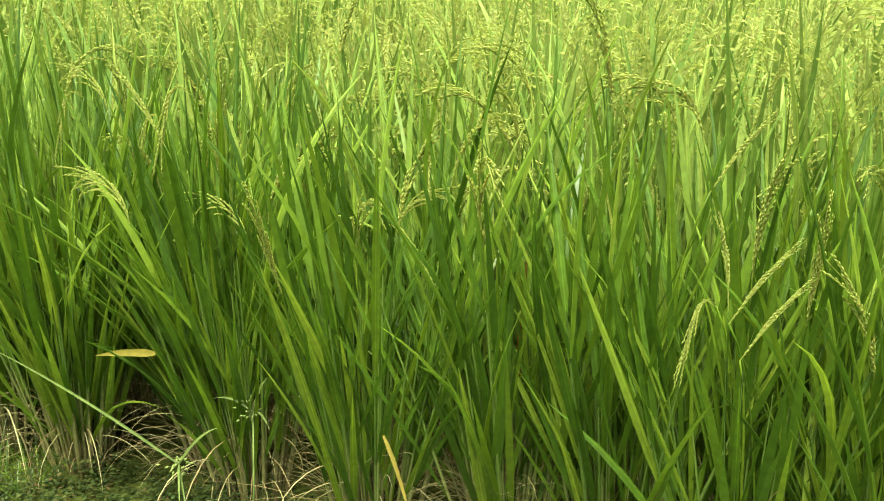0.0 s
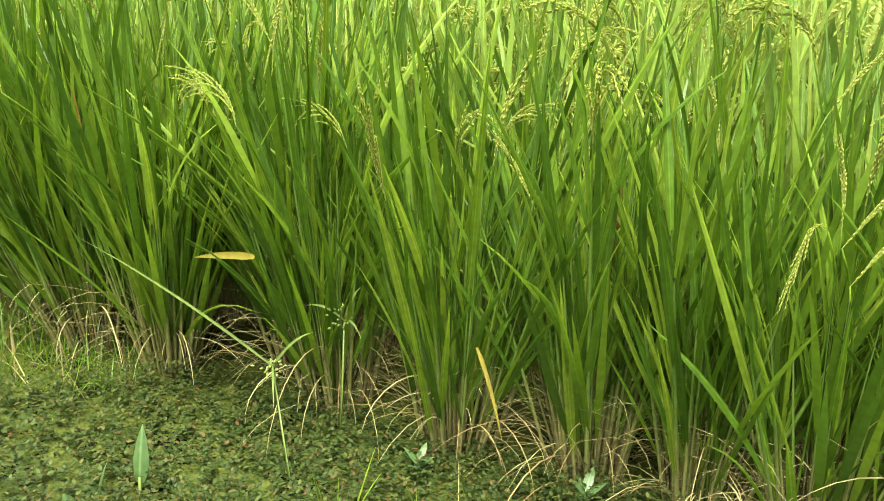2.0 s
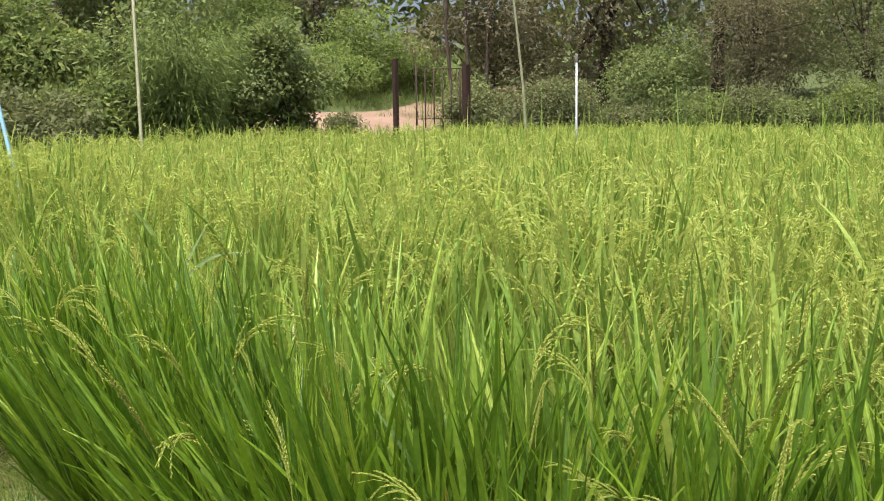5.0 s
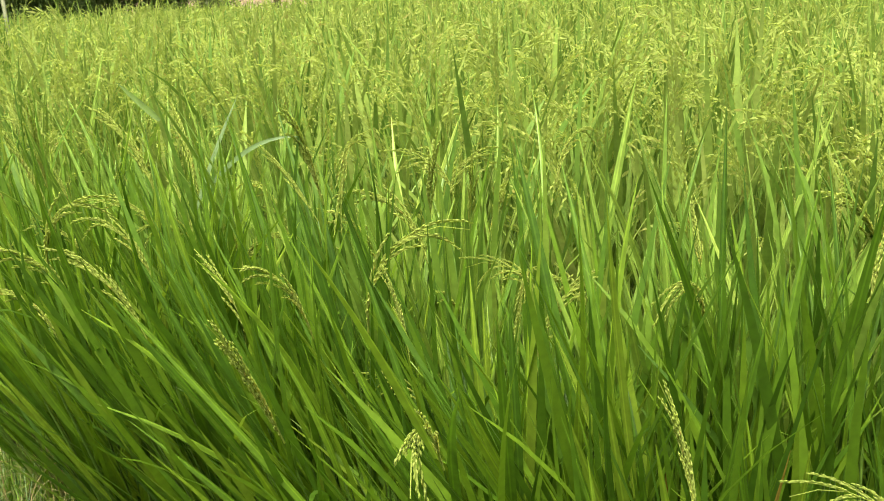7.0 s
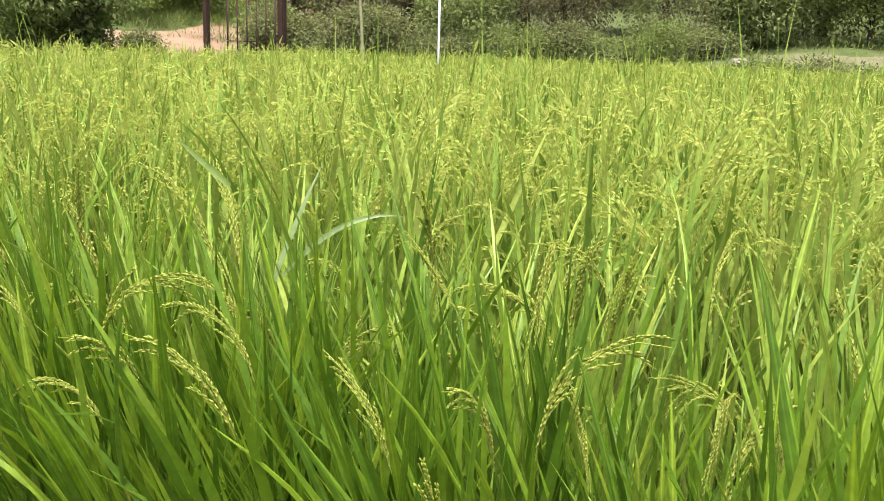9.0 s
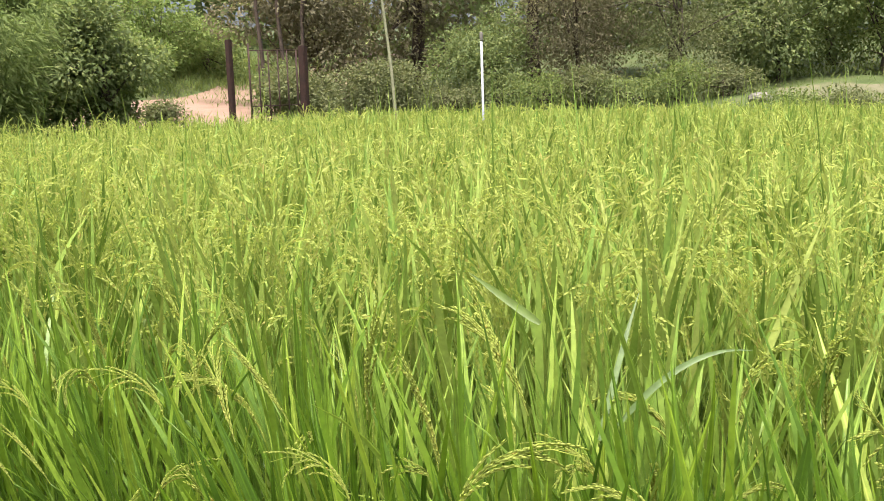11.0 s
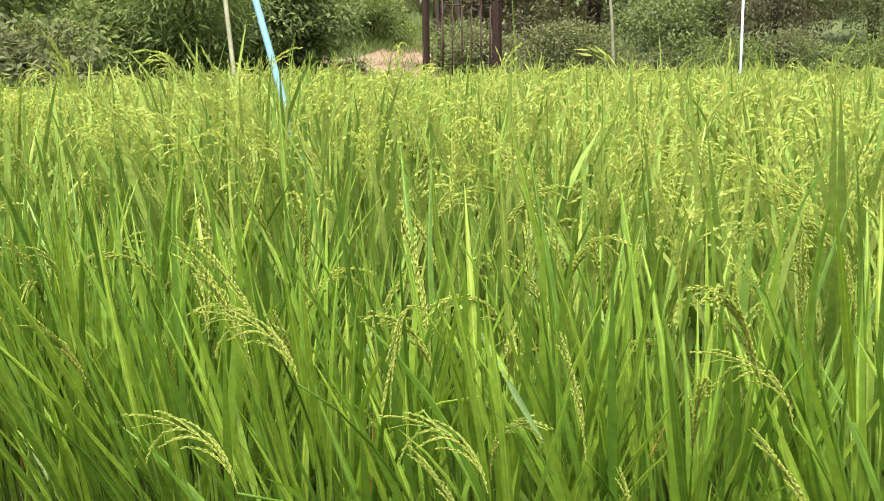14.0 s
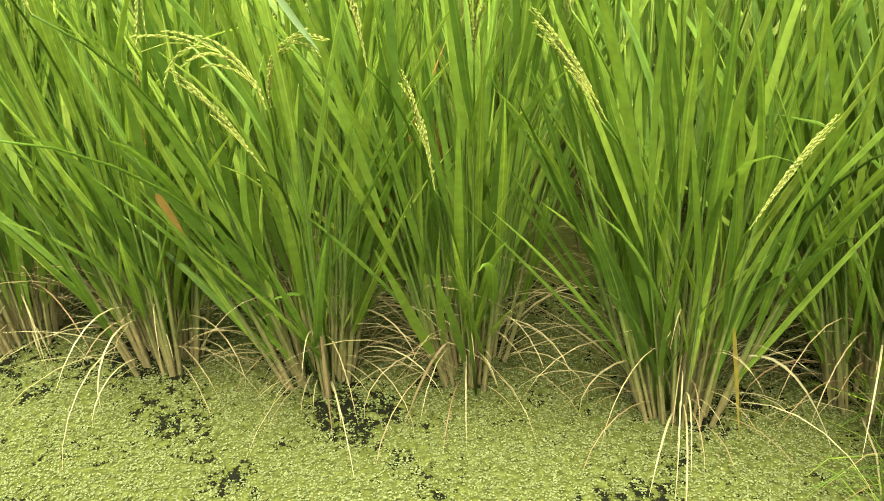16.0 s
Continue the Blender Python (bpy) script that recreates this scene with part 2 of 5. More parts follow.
# ---- mesh helpers ----
def mesh_of(name, verts, quads, mats, index=None, smooth=True):
    """A mesh from an array of points and one of four-cornered faces (a repeated last corner makes a triangle)."""
    me = bpy.data.meshes.new(name)
    verts, quads = np.asarray(verts, np.float32), np.asarray(quads, np.int32)
    tri = quads[:, 2] == quads[:, 3]
    n = np.where(tri, 3, 4)
    start = np.concatenate([[0], np.cumsum(n)[:-1]]).astype(np.int32)
    keep = np.ones(quads.shape, bool)
    keep[tri, 3] = False
    me.vertices.add(len(verts))
    me.vertices.foreach_set("co", verts.ravel())
    me.loops.add(int(n.sum()))
    me.loops.foreach_set("vertex_index", quads[keep])
    me.polygons.add(len(quads))
    me.polygons.foreach_set("loop_start", start)
    if index is not None:
        me.polygons.foreach_set("material_index", np.asarray(index, np.int32))
    if smooth:
        me.polygons.foreach_set("use_smooth", np.ones(len(quads), bool))
    for m in mats:
        me.materials.append(m)
    me.update(calc_edges=True)
    return me


class Heap:
    """Gathers pieces and joins them into one mesh."""

    def __init__(self):
        self.v, self.f, self.i, self.n = [], [], [], 0

    def add(self, v, f, mat=0):
        self.v.append(v.reshape(-1, 3))
        self.f.append(f.reshape(-1, 4) + self.n)
        self.i.append(np.full(f.size // 4, mat))
        self.n += v.size // 3
        return self

    def many(self, form, base, X, Y, Z, mat=0):
        """The form (points, faces) once for each place, with its three axes."""
        V, F = form
        v = base[:, None] + V[None, :, :1] * X[:, None] + V[None, :, 1:2] * Y[:, None] + V[None, :, 2:] * Z[:, None]
        f = F[None] + (np.arange(len(base)) * len(V))[:, None, None]
        return self.add(v, f, mat)

    def mesh(self, name, mats, smooth=True):
        return mesh_of(name, np.concatenate(self.v), np.concatenate(self.f), mats, np.concatenate(self.i), smooth)

    def form(self):
        return np.concatenate(self.v), np.concatenate(self.f)


def part(name, me, parent, label="", m=None):
    ob = new(name, me)
    ob.parent = parent
    if m is not None:
        ob.matrix_local = m
    if label:
        ob["label"] = label
    return ob


def unit(v):
    return v / (np.linalg.norm(v, axis=-1, keepdims=True) + 1e-9)


def ribbon(bend, segs, wide, curl=0.42, power=1.3, twist=0.0):
    """A blade of length 1 and width 1 that starts up z and bends by that angle towards y."""
    s = np.linspace(0, 1, segs + 1)
    a = bend * s ** power
    step = np.stack([np.zeros(segs), np.sin((a[1:] + a[:-1]) / 2), np.cos((a[1:] + a[:-1]) / 2)], 1) / segs
    mid = np.concatenate([[[0, 0, 0]], np.cumsum(step, 0)])
    w = np.interp(s, [0, 0.12, 0.4, 0.75, 1], [0.45, 0.85, 1.0, 0.62, 0.04])
    nrm = np.stack([np.zeros(segs + 1), np.cos(a), -np.sin(a)], 1)
    t = twist * s
    side = np.stack([np.cos(t), np.sin(t) * np.cos(a) * 0.03, -np.sin(t) * np.sin(a) * 0.03], 1)
    cols = np.linspace(-0.5, 0.5, wide)
    v = np.concatenate([mid + side * (w * c)[:, None] + nrm * (abs(c) * curl * w * 0.06)[:, None] for c in cols])
    k = segs + 1
    f = [(c * k + i, c * k + k + i, c * k + k + i + 1, c * k + i + 1) for c in range(wide - 1) for i in range(segs)]
    return v, np.array(f)


def tube(points, radii, sides=6, caps=True):
    """A round bar along the points."""
    P, r = np.asarray(points, float), np.asarray(radii, float)
    T = unit(np.gradient(P, axis=0))
    ref = np.array([1.0, 0, 0]) if abs(T[0][0]) < 0.8 else np.array([0, 1.0, 0])
    A = unit(np.cross(T, ref))
    B = np.cross(T, A)
    ang = np.arange(sides) * 2 * math.pi / sides
    v = (P[:, None] + r[:, None, None] * (np.cos(ang)[None, :, None] * A[:, None] + np.sin(ang)[None, :, None] * B[:, None])).reshape(-1, 3)
    f = [(i * sides + j, i * sides + (j + 1) % sides, (i + 1) * sides + (j + 1) % sides, (i + 1) * sides + j) for i in range(len(P) - 1) for j in range(sides)]
    if caps:
        v = np.concatenate([v, P[:1], P[-1:]])
        a, b, last = len(v) - 2, len(v) - 1, (len(P) - 1) * sides
        f += [(a, (j + 1) % sides, j, j) for j in range(sides)] + [(b, last + j, last + (j + 1) % sides, last + (j + 1) % sides) for j in range(sides)]
    return v, np.array(f)


def spindle(sides):
    """A pointed grain of length 1 along z and width 1."""
    if not sides:
        return np.array([(0, 0, 0), (0.5, 0.08, 0.45), (0, 0, 1.0), (-0.5, 0.08, 0.45)]), np.array([(0, 1, 2, 3)])
    ang = np.arange(sides) * 2 * math.pi / sides
    v = [(0, 0, 0)] + [(0.5 * math.cos(a), 0.5 * math.sin(a), 0.45) for a in ang] + [(0, 0, 1)]
    f = []
    for j in range(sides):
        k = 1 + (j + 1) % sides
        f += [(0, k, 1 + j, 1 + j), (sides + 1, 1 + j, k, k)]
    return np.array(v), np.array(f)


def axes(Z, toward):
    """Axes for pieces that start along Z and bend towards that way."""
    Y = unit(toward - Z * np.sum(toward * Z, -1, keepdims=True))
    return np.cross(Y, Z), Y


# ---- the rice plant's pieces ----
BENDS = (0.10, 0.2, 0.32, 0.5, 0.75, 1.1, 1.6, 2.2)
LEAF_HI = [ribbon(b, 6, 3, twist=t) for b, t in zip(BENDS, (0.3, -0.4, 0.7, -0.8, 0.6, -0.5, 0.4, 0.2))]
LEAF_MID = [ribbon(b, 5, 2, twist=t) for b, t in zip(BENDS, (0.3, -0.4, 0.7, -0.8, 0.6, -0.5, 0.4, 0.2))]
LEAF_LOW = [ribbon(b, 3, 2) for b in BENDS]
LEAF_FAR = [ribbon(b, 2, 2) for b in BENDS]
STRAW_FINE = [ribbon(b, 5, 2, curl=0.0) for b in (0.6, 1.2, 1.9)]
STALK_HI = tube([(0, 0.03 * s * s, s) for s in np.linspace(0, 1, 5)], np.array([0.9, 1.0, 0.85, 0.6, 0.42]), 6)
STALK_LOW = tube([(0, 0.03 * s * s, s) for s in np.linspace(0, 1, 3)], np.array([1.0, 0.85, 0.42]), 3, False)


def panicle_form(droop, branches, grains, sides, rng, length=0.22, spread=1.0, core=0.0013, grain_len=0.0080, grain_wide=0.0030, strands=True, power=1.6, bend=1.0):
    """A head of rice: slim branches that hug an arching stalk, each packed with grains; starts up z and nods towards y."""
    h = Heap()
    s = np.linspace(0, 1, 25)
    a = 0.06 + droop * np.minimum(s / bend, 1) ** power
    mid = np.concatenate([[[0, 0, 0]], np.cumsum(np.stack([np.zeros(24), np.sin(a[1:]), np.cos(a[1:])], 1) * length / 24, 0)])
    if grains and strands:
        h.add(*tube(mid[::4], np.linspace(0.0013, 0.0006, 7), 3, False))
    for b in range(branches):
        u0 = 0.04 + 0.62 * b / max(1, branches - 1)
        span = min((0.46 - 0.16 * u0) * rng.uniform(0.85, 1.15), 1.0 - u0)
        turn = b * 2.4 + rng.uniform(-0.5, 0.5)
        n = 9
        q = np.linspace(0, 1, n)
        u = u0 + span * q
        p = np.stack([np.interp(u, s, mid[:, c]) for c in range(3)], 1)
        ang = np.interp(u, s, a)
        side = np.stack([np.full(n, math.cos(turn)), math.sin(turn) * np.cos(ang), -math.sin(turn) * np.sin(ang)], 1)
        off = (0.0028 * q ** 0.4 + rng.uniform(0.2, 1.0) * spread * 0.022 * q ** 1.8)[:, None]
        drop = np.array([0, 0, -1.0]) * (rng.uniform(0.1, 1.0) * 0.016 * min(1.6, droop) * q ** 2.2)[:, None]
        pts = p + side * off + drop
        if not grains:
            k = [0, 2, 4, 6, 8] if sides > 2 else [0, 4, 8]
            if sides > 2:
                for turn2 in (0.0, 1.5):
                    w = unit(np.cross(np.gradient(pts[k], axis=0), [math.sin(turn + turn2), math.cos(turn + turn2), 0.2])) * (core * np.array([0.45, 1.0, 0.8, 1.05, 0.15]))[:, None]
                    h.add(np.concatenate([pts[k] + w, pts[k] - w]), np.array([(i, i + 1, i + 6, i + 5) for i in range(4)]))
            else:
                w = unit(np.cross(pts[8] - pts[0], rng.normal(0, 1, 3))) * core
                h.add(np.array([pts[0], pts[4] + w, pts[8], pts[4] - w]), np.array([(0, 1, 2, 3)]))
            continue
        for turn2 in (0.0, 1.5) if strands else ():
            w = unit(np.cross(np.gradient(pts[::2], axis=0), [math.sin(turn + turn2), math.cos(turn + turn2), 0.2])) * (core * np.array([0.45, 1.0, 1.0, 0.9, 0.15]))[:, None]
            h.add(np.concatenate([pts[::2] + w, pts[::2] - w]), np.array([(i, i + 1, i + 6, i + 5) for i in range(4)]))
        g = np.linspace(0.02, 0.93, grains)
        base = np.stack([np.interp(g, q, pts[:, c]) for c in range(3)], 1)
        T = unit(np.stack([np.interp(g, q, np.gradient(pts[:, c])) for c in range(3)], 1))
        w0 = rng.normal(0, 1, 3)
        A = unit(np.cross(T, w0))
        B = np.cross(T, A)
        th = (np.arange(grains) * 2.2 + rng.uniform(0, 0.6, grains))[:, None]
        lap = A * np.cos(th) + B * np.sin(th)
        Z = unit(T + lap * rng.uniform(0.05, 0.17, (grains, 1)) * (1.0 if sides else 0.4))
        X, Y = axes(Z, lap)
        k = rng.uniform(0.85, 1.12, (grains, 1))
        h.many(spindle(sides), base + lap * grain_wide * 0.25, X * grain_wide * k, Y * grain_wide * 0.8 * k, Z * grain_len * k)
    return h.form()


pr = np.random.default_rng(5)
DROOPS = (0.35, 0.7, 1.1, 1.5, 1.9, 2.3)
SPREAD = (0.35, 0.5, 0.7, 0.85, 1.0, 0.9)
PAN_HI = [panicle_form(d, 8, 22, 3, pr, length=0.215, spread=k * 1.0, core=0.0019, grain_len=0.0092, grain_wide=0.0032) for d, k in zip(DROOPS, SPREAD)]
NOD, HANG = (1.8, 1.25, 1.0), (2.85, 1.0, 0.32)
PAN_HI += [panicle_form(d, 8, 22, 3, pr, length=0.215, spread=k, core=0.0019, grain_len=0.0092, grain_wide=0.0032, power=q, bend=b) for (d, q, b), k in zip((NOD, HANG), (1.7, 0.5))]
PAN_MID = [panicle_form(d, 6, 14, 0, pr, length=0.20, spread=k * 1.3, grain_len=0.0125, grain_wide=0.0049, strands=False) for d, k in zip(DROOPS, SPREAD)]
PAN_LOW = [panicle_form(d, 5, 3, 0, pr, length=0.19, spread=k * 1.5, grain_len=0.040, grain_wide=0.0068, strands=False) for d, k in zip(DROOPS, SPREAD)]
PAN_FAR = [panicle_form(d, 6, 0, 2, pr, length=0.19, spread=k * 1.7, core=0.0036) for d, k in zip(DROOPS, SPREAD)]


def tillers(centres, count, rng, lean, height=1.0, reach=0.055):
    """Stalks of the hills at those centres: foot, way up, length."""
    n = len(centres) * count
    c = np.repeat(centres, count, 0)
    ht = np.repeat(height * np.ones(len(centres)), count)
    ang, rad = rng.uniform(0, 2 * math.pi, n), np.sqrt(rng.uniform(0, 1, n))
    out = np.stack([np.cos(ang), np.sin(ang), np.zeros(n)], 1)
    foot = c + out * (rad * reach)[:, None]
    tilt = np.radians(1 + 13 * rad + rng.normal(0, 2.5, n))
    Z = unit(np.array([0, 0, 1.0]) + out * np.tan(tilt)[:, None] + np.repeat(lean, count, 0))
    return foot, Z, out, rng.uniform(0.42, 0.60, n) * ht


def blades(foot, Z, out, length, rng, per):
    """Leaves of those stalks: base, way, bending, length, width, which form."""
    res = []
    for k in range(per):
        n = len(foot)
        u = 1.0 - 0.66 * k / max(1, per - 1) + rng.uniform(-0.08, 0.02, n)
        az = rng.uniform(0, 2 * math.pi, n)
        side = unit(np.stack([np.cos(az), np.sin(az), np.zeros(n)], 1) + out * 0.5)
        D = unit(Z + side * np.tan(np.radians(rng.uniform(1, 9, n) + 2.5 * k + 12 * rng.uniform(0, 1, n) ** 5))[:, None])
        L = rng.uniform(0.26, 0.44, n)
        W = rng.uniform(0.0088, 0.0158, n)
        which = rng.choice(8, n, p=[0.43, 0.29, 0.16, 0.08, 0.035, 0.005, 0.0, 0.0])
        res.append((foot + Z * (length * u)[:, None], D, side, L, W, which))
    return [np.concatenate(x) for x in zip(*res)]


def heads(foot, Z, out, length, rng, share, lean, up=0.0):
    pick = rng.uniform(0, 1, len(foot)) < share
    f, z, o, l = foot[pick], Z[pick], out[pick], length[pick]
    n = len(f)
    az = rng.uniform(0, 2 * math.pi, n)
    way = unit(np.stack([np.cos(az), np.sin(az), np.zeros(n)], 1) * 0.8 + o + lean)
    tip = rng.uniform(0.05, 0.20, n) + up
    return f + z * (l + tip)[:, None], z, way, rng.choice(6, n, p=[0.14, 0.15, 0.21, 0.22, 0.18, 0.10]), rng.uniform(0.8, 1.2, n), f + z * (l * 0.9)[:, None], tip + l * 0.1


# ---- ground, water, banks ----
# feet of the outer row of hills along the water's edge
EDGE = [(0.38, 0.50), (0.14, 0.43), (-0.10, 0.35), (-0.30, 0.28), (-0.48, 0.25), (-0.66, 0.20), (-0.89, 0.12), (-1.15, 0.08), (-1.30, 0.14),
        (-1.50, -0.05), (-1.69, -0.11), (-1.94, -0.10), (-2.20, -0.06), (-2.47, -0.03), (-2.75, -0.05), (-3.04, 0.02), (-3.31, 0.25), (-3.58, 0.16),
        (-3.91, 0.16), (-4.13, 0.09), (-4.40, 0.06), (-4.67, 0.05), (-4.92, 0.04), (-5.19, 0.03), (-5.46, 0.03), (-5.73, 0.04)]


def height(x, y):
    """The land: flat paddy, banks round it, a slope beyond the track and a bank at the far side."""
    x, y = np.asarray(x, float), np.asarray(y, float)
    z = np.full(np.broadcast(x, y).shape, -0.12)
    dl = -9.9 - x
    left = np.interp(dl, [-0.4, 0.0, 0.3, 2.4, 5.6, 9.5, 30, 140], [-0.12, 0.3, 0.42, 0.66, 1.05, 2.5, 5.0, 9.0])
    far = np.interp(y - 13.4, [-0.4, 0.3, 1.6, 3.5, 12, 40, 140], [-0.12, 0.45, 0.85, 1.05, 1.7, 4.5, 9.0])
    near = np.interp(-0.72 - y, [-0.1, 0.12, 0.5, 140], [-0.12, 0.04, 0.10, 0.3])
    right = np.interp(x - 4.5, [-0.3, 0.2, 0.6, 140], [-0.12, 0.15, 0.2, 0.5])
    z = np.maximum.reduce([z, left, far, near, right])
    wob = 0.05 * np.sin(1.7 * x + 0.6 * y) * np.sin(1.3 * y - 0.4 * x) + 0.025 * np.sin(5.1 * x) * np.sin(4.3 * y)
    return z + np.where(z > 0.2, wob, 0)


def ground():
    xs = np.concatenate([np.linspace(-150, -32, 14), np.linspace(-30, 6, 110), np.linspace(8, 150, 16)])
    ys = np.concatenate([np.linspace(-150, -8, 16), np.linspace(-6, 30, 110), np.linspace(33, 150, 14)])
    X, Y = np.meshgrid(xs, ys, indexing="ij")
    v = np.stack([X, Y, height(X, Y)], -1).reshape(-1, 3)
    n, m = len(xs), len(ys)
    i, j = np.meshgrid(np.arange(n - 1), np.arange(m - 1), indexing="ij")
    a = (i * m + j).ravel()
    tagged(new("ground", mesh_of("ground", v, np.stack([a, a + m, a + m + 1, a + 1], 1), [EARTH])),
           "grassy brown earth banks around the flooded paddy", "ground", kind="structure")


def gap_map(x, y):
    """Where the floating cover is broken: high values are open water, mostly near the plants' feet."""
    g = 0.32 * np.sin(7.3 * x + 2.1 * np.sin(5 * y)) * np.sin(8.9 * y + 1.7 * np.sin(6 * x)) + 0.34 * np.sin(23 * x + 3 * y) * np.sin(19 * y - 5 * x) + 0.45 * np.sin(51 * x + 7 * y + 2 * np.sin(9 * y)) * np.sin(47 * y + 9 * x + 2 * np.sin(31 * x))
    for fx, fy in EDGE:
        g = g + np.where(x < -2.8, 0.42, -0.1) * np.exp(-((x - fx) ** 2 + (y - fy + 0.03) ** 2) / 0.0144)
    return g


def water():
    """The flooded field: fine near the bank, plain further in."""
    xs, ys = np.linspace(-5.2, 0.5, 340), np.linspace(-0.95, 0.45, 86)
    X, Y = np.meshgrid(xs, ys, indexing="ij")
    v = np.stack([X, Y, np.zeros_like(X)], -1).reshape(-1, 3)
    n, m = len(xs), len(ys)
    i, j = np.meshgrid(np.arange(n - 1), np.arange(m - 1), indexing="ij")
    a = (i * m + j).ravel()
    f = np.stack([a, a + m, a + m + 1, a + 1], 1)
    rim = []
    for x0, x1, y0, y1 in ((-10.1, -5.2, -0.95, 13.7), (0.5, 4.9, -0.95, 13.7), (-5.2, 0.5, 0.45, 13.7)):
        k = len(v) + len(rim)
        rim += [(x0, y0, 0), (x1, y0, 0), (x1, y1, 0), (x0, y1, 0)]
        f = np.concatenate([f, [(k, k + 1, k + 2, k + 3)]])
    me = mesh_of("water", np.concatenate([v, np.array(rim)]), f, [WATER])
    gaps = np.concatenate([gap_map(v[:, 0], v[:, 1]), np.zeros(len(rim))])
    me.attributes.new("gaps", "FLOAT", "POINT").data.foreach_set("value", gaps.astype(np.float32))
    tagged(new("water", me), "shallow paddy water covered with green algae film", "water", kind="structure")


def road():
    t = np.linspace(-4, 30, 60)
    cols = np.linspace(-1.7, 1.7, 7)
    v = []
    for c in cols:
        x = -14.0 + c * (1 + 0.06 * np.sin(t * 1.3 + c)) + 0.5 * np.sin(t * 0.16) - 0.04 * np.maximum(0, t - 12) ** 1.5
        v.append(np.stack([x, t, height(x, t) + 0.03 + 0.01 * np.sin(3 * t + 5 * c)], 1))
    k = len(t)
    f = [(c * k + i, c * k + k + i, c * k + k + i + 1, c * k + i + 1) for c in range(len(cols) - 1) for i in range(k - 1)]
    tagged(new("road", mesh_of("road", np.concatenate(v), f, [ROAD])), "pinkish bare dirt track beyond the field gate", "road", kind="structure")


ground()
water()
road()

# ---- rice hills at the field's edge, each a plant with its pieces ----
def as_matrix(b, X, Y, Z):
    return Matrix(((X[0], Y[0], Z[0], b[0]), (X[1], Y[1], Z[1], b[1]), (X[2], Y[2], Z[2], b[2]), (0, 0, 0, 1)))


LEAF_ME = [mesh_of("leaf", *f, [LEAF]) for f in LEAF_HI]
INNER_ME = [mesh_of("leaf", *f, [LEAF_INNER]) for f in LEAF_HI]
LIME_ME = [mesh_of("leaf", *f, [LEAF_LIME]) for f in LEAF_HI]
DEAD_ME = [mesh_of("dead_leaf", *ribbon(1.25 * b, 8, 3, curl=0.06), [DEAD]) for b in BENDS]
ORANGE_ME = [mesh_of("orange_leaf", *f, [ORANGE]) for f in LEAF_HI]
STEM_ME = mesh_of("stem", *STALK_HI, [STEM])
NECK_ME = mesh_of("neck", *tube([(0, 0, s) for s in (0, 0.5, 1)], [1, 0.9, 0.8], 4, False), [LEAF])
PAN_ME = [mesh_of("panicle", *f, [GRAINS_RIPE]) for f in PAN_HI]


def blade(name, meshes, root, base, D, side, L, W, k, label=""):
    X, Y = axes(D, side)
    return part(name, meshes[k], root, label, as_matrix(base, X * W, Y * L, D * L))


# single heads that stand free along the edge: tip and habit (nodding, hanging, leaning, upright)
HEADS_FIRST = [
    ((-1.372, -0.120, 0.599), "L"), ((-1.146, -0.066, 0.596), "L"), ((-1.506, -0.053, 0.771), "L"), ((-0.743, 0.142, 0.633), "R"),
    ((-0.847, 0.086, 0.593), "SL"), ((-0.358, 0.087, 0.451), "H"), ((-0.341, 0.108, 0.692), "U"), ((-0.229, 0.134, 0.662), "SR"),
    ((-0.211, 0.140, 0.614), "SR"), ((-0.751, 0.311, 0.824), "SR"), ((-0.313, 0.250, 0.802), "SR"), ((-1.357, 0.005, 0.593), "H"),
    ((-1.520, -0.439, 0.674), "L"), ((-1.603, -0.526, 0.798), "U"), ((-1.205, -0.246, 0.655), "L"), ((-1.024, -0.216, 0.690), "H"),
    ((-1.154, -0.187, 0.822), "SL"), ((-0.573, 0.244, 0.705), "U"),
]
HEADS_SECOND = [
    ((-1.960, -0.080, 0.600), "H"), ((-2.110, -0.170, 0.730), "U"), ((-2.150, -0.190, 0.560), "L"), ((-2.360, -0.110, 0.870), "SL"),
    ((-2.230, 0.030, 0.830), "L"), ((-1.489, -0.063, 0.626), "H"), ((-2.030, -0.080, 0.710), "L"), ((-2.140, -0.220, 0.790), "H"),
    ((-3.163, -0.173, 0.868), "SL"), ((-3.414, -0.184, 0.796), "L"), ((-3.297, -0.025, 0.838), "SL"), ((-3.068, -0.220, 0.727), "L"), ((-2.940, -0.040, 0.790), "U"),
]
HEADS_THIRD = [
    ((-3.817, -0.079, 0.710), "L"), ((-4.064, -0.312, 0.666), "L"), ((-4.346, -0.290, 0.834), "SL"), ((-4.263, -0.465, 0.679), "L"),
    ((-4.091, -0.276, 0.669), "H"), ((-4.277, -0.351, 0.756), "L"), ((-3.443, -0.066, 0.566), "SR"), ((-3.876, -0.156, 0.610), "U"),
    ((-3.737, -0.169, 0.684), "SL"), ((-3.459, 0.070, 0.790), "U"), ((-3.923, -0.208, 0.764), "U"), ((-3.756, -0.077, 0.644), "SL"),
    ((-4.074, -0.265, 0.633), "SL"), ((-3.293, -0.056, 0.622), "R"),
]
HEADS = HEADS_FIRST + HEADS_SECOND + HEADS_THIRD
OUTWARD = unit(np.array([0.12, -0.9, 0.42]))
LEFT = np.array([-0.89, -0.45, 0.0])
HABIT = {"L": (6, LEFT, LEFT * 0.12), "R": (6, -LEFT, -LEFT * 0.12), "H": (7, LEFT * 0.6 + np.array([0, -0.6, 0]), LEFT * 0.02),
         "SL": (0, LEFT, LEFT * 0.42), "SR": (0, -LEFT, -LEFT * 0.42), "U": (0, LEFT, LEFT * 0.03)}


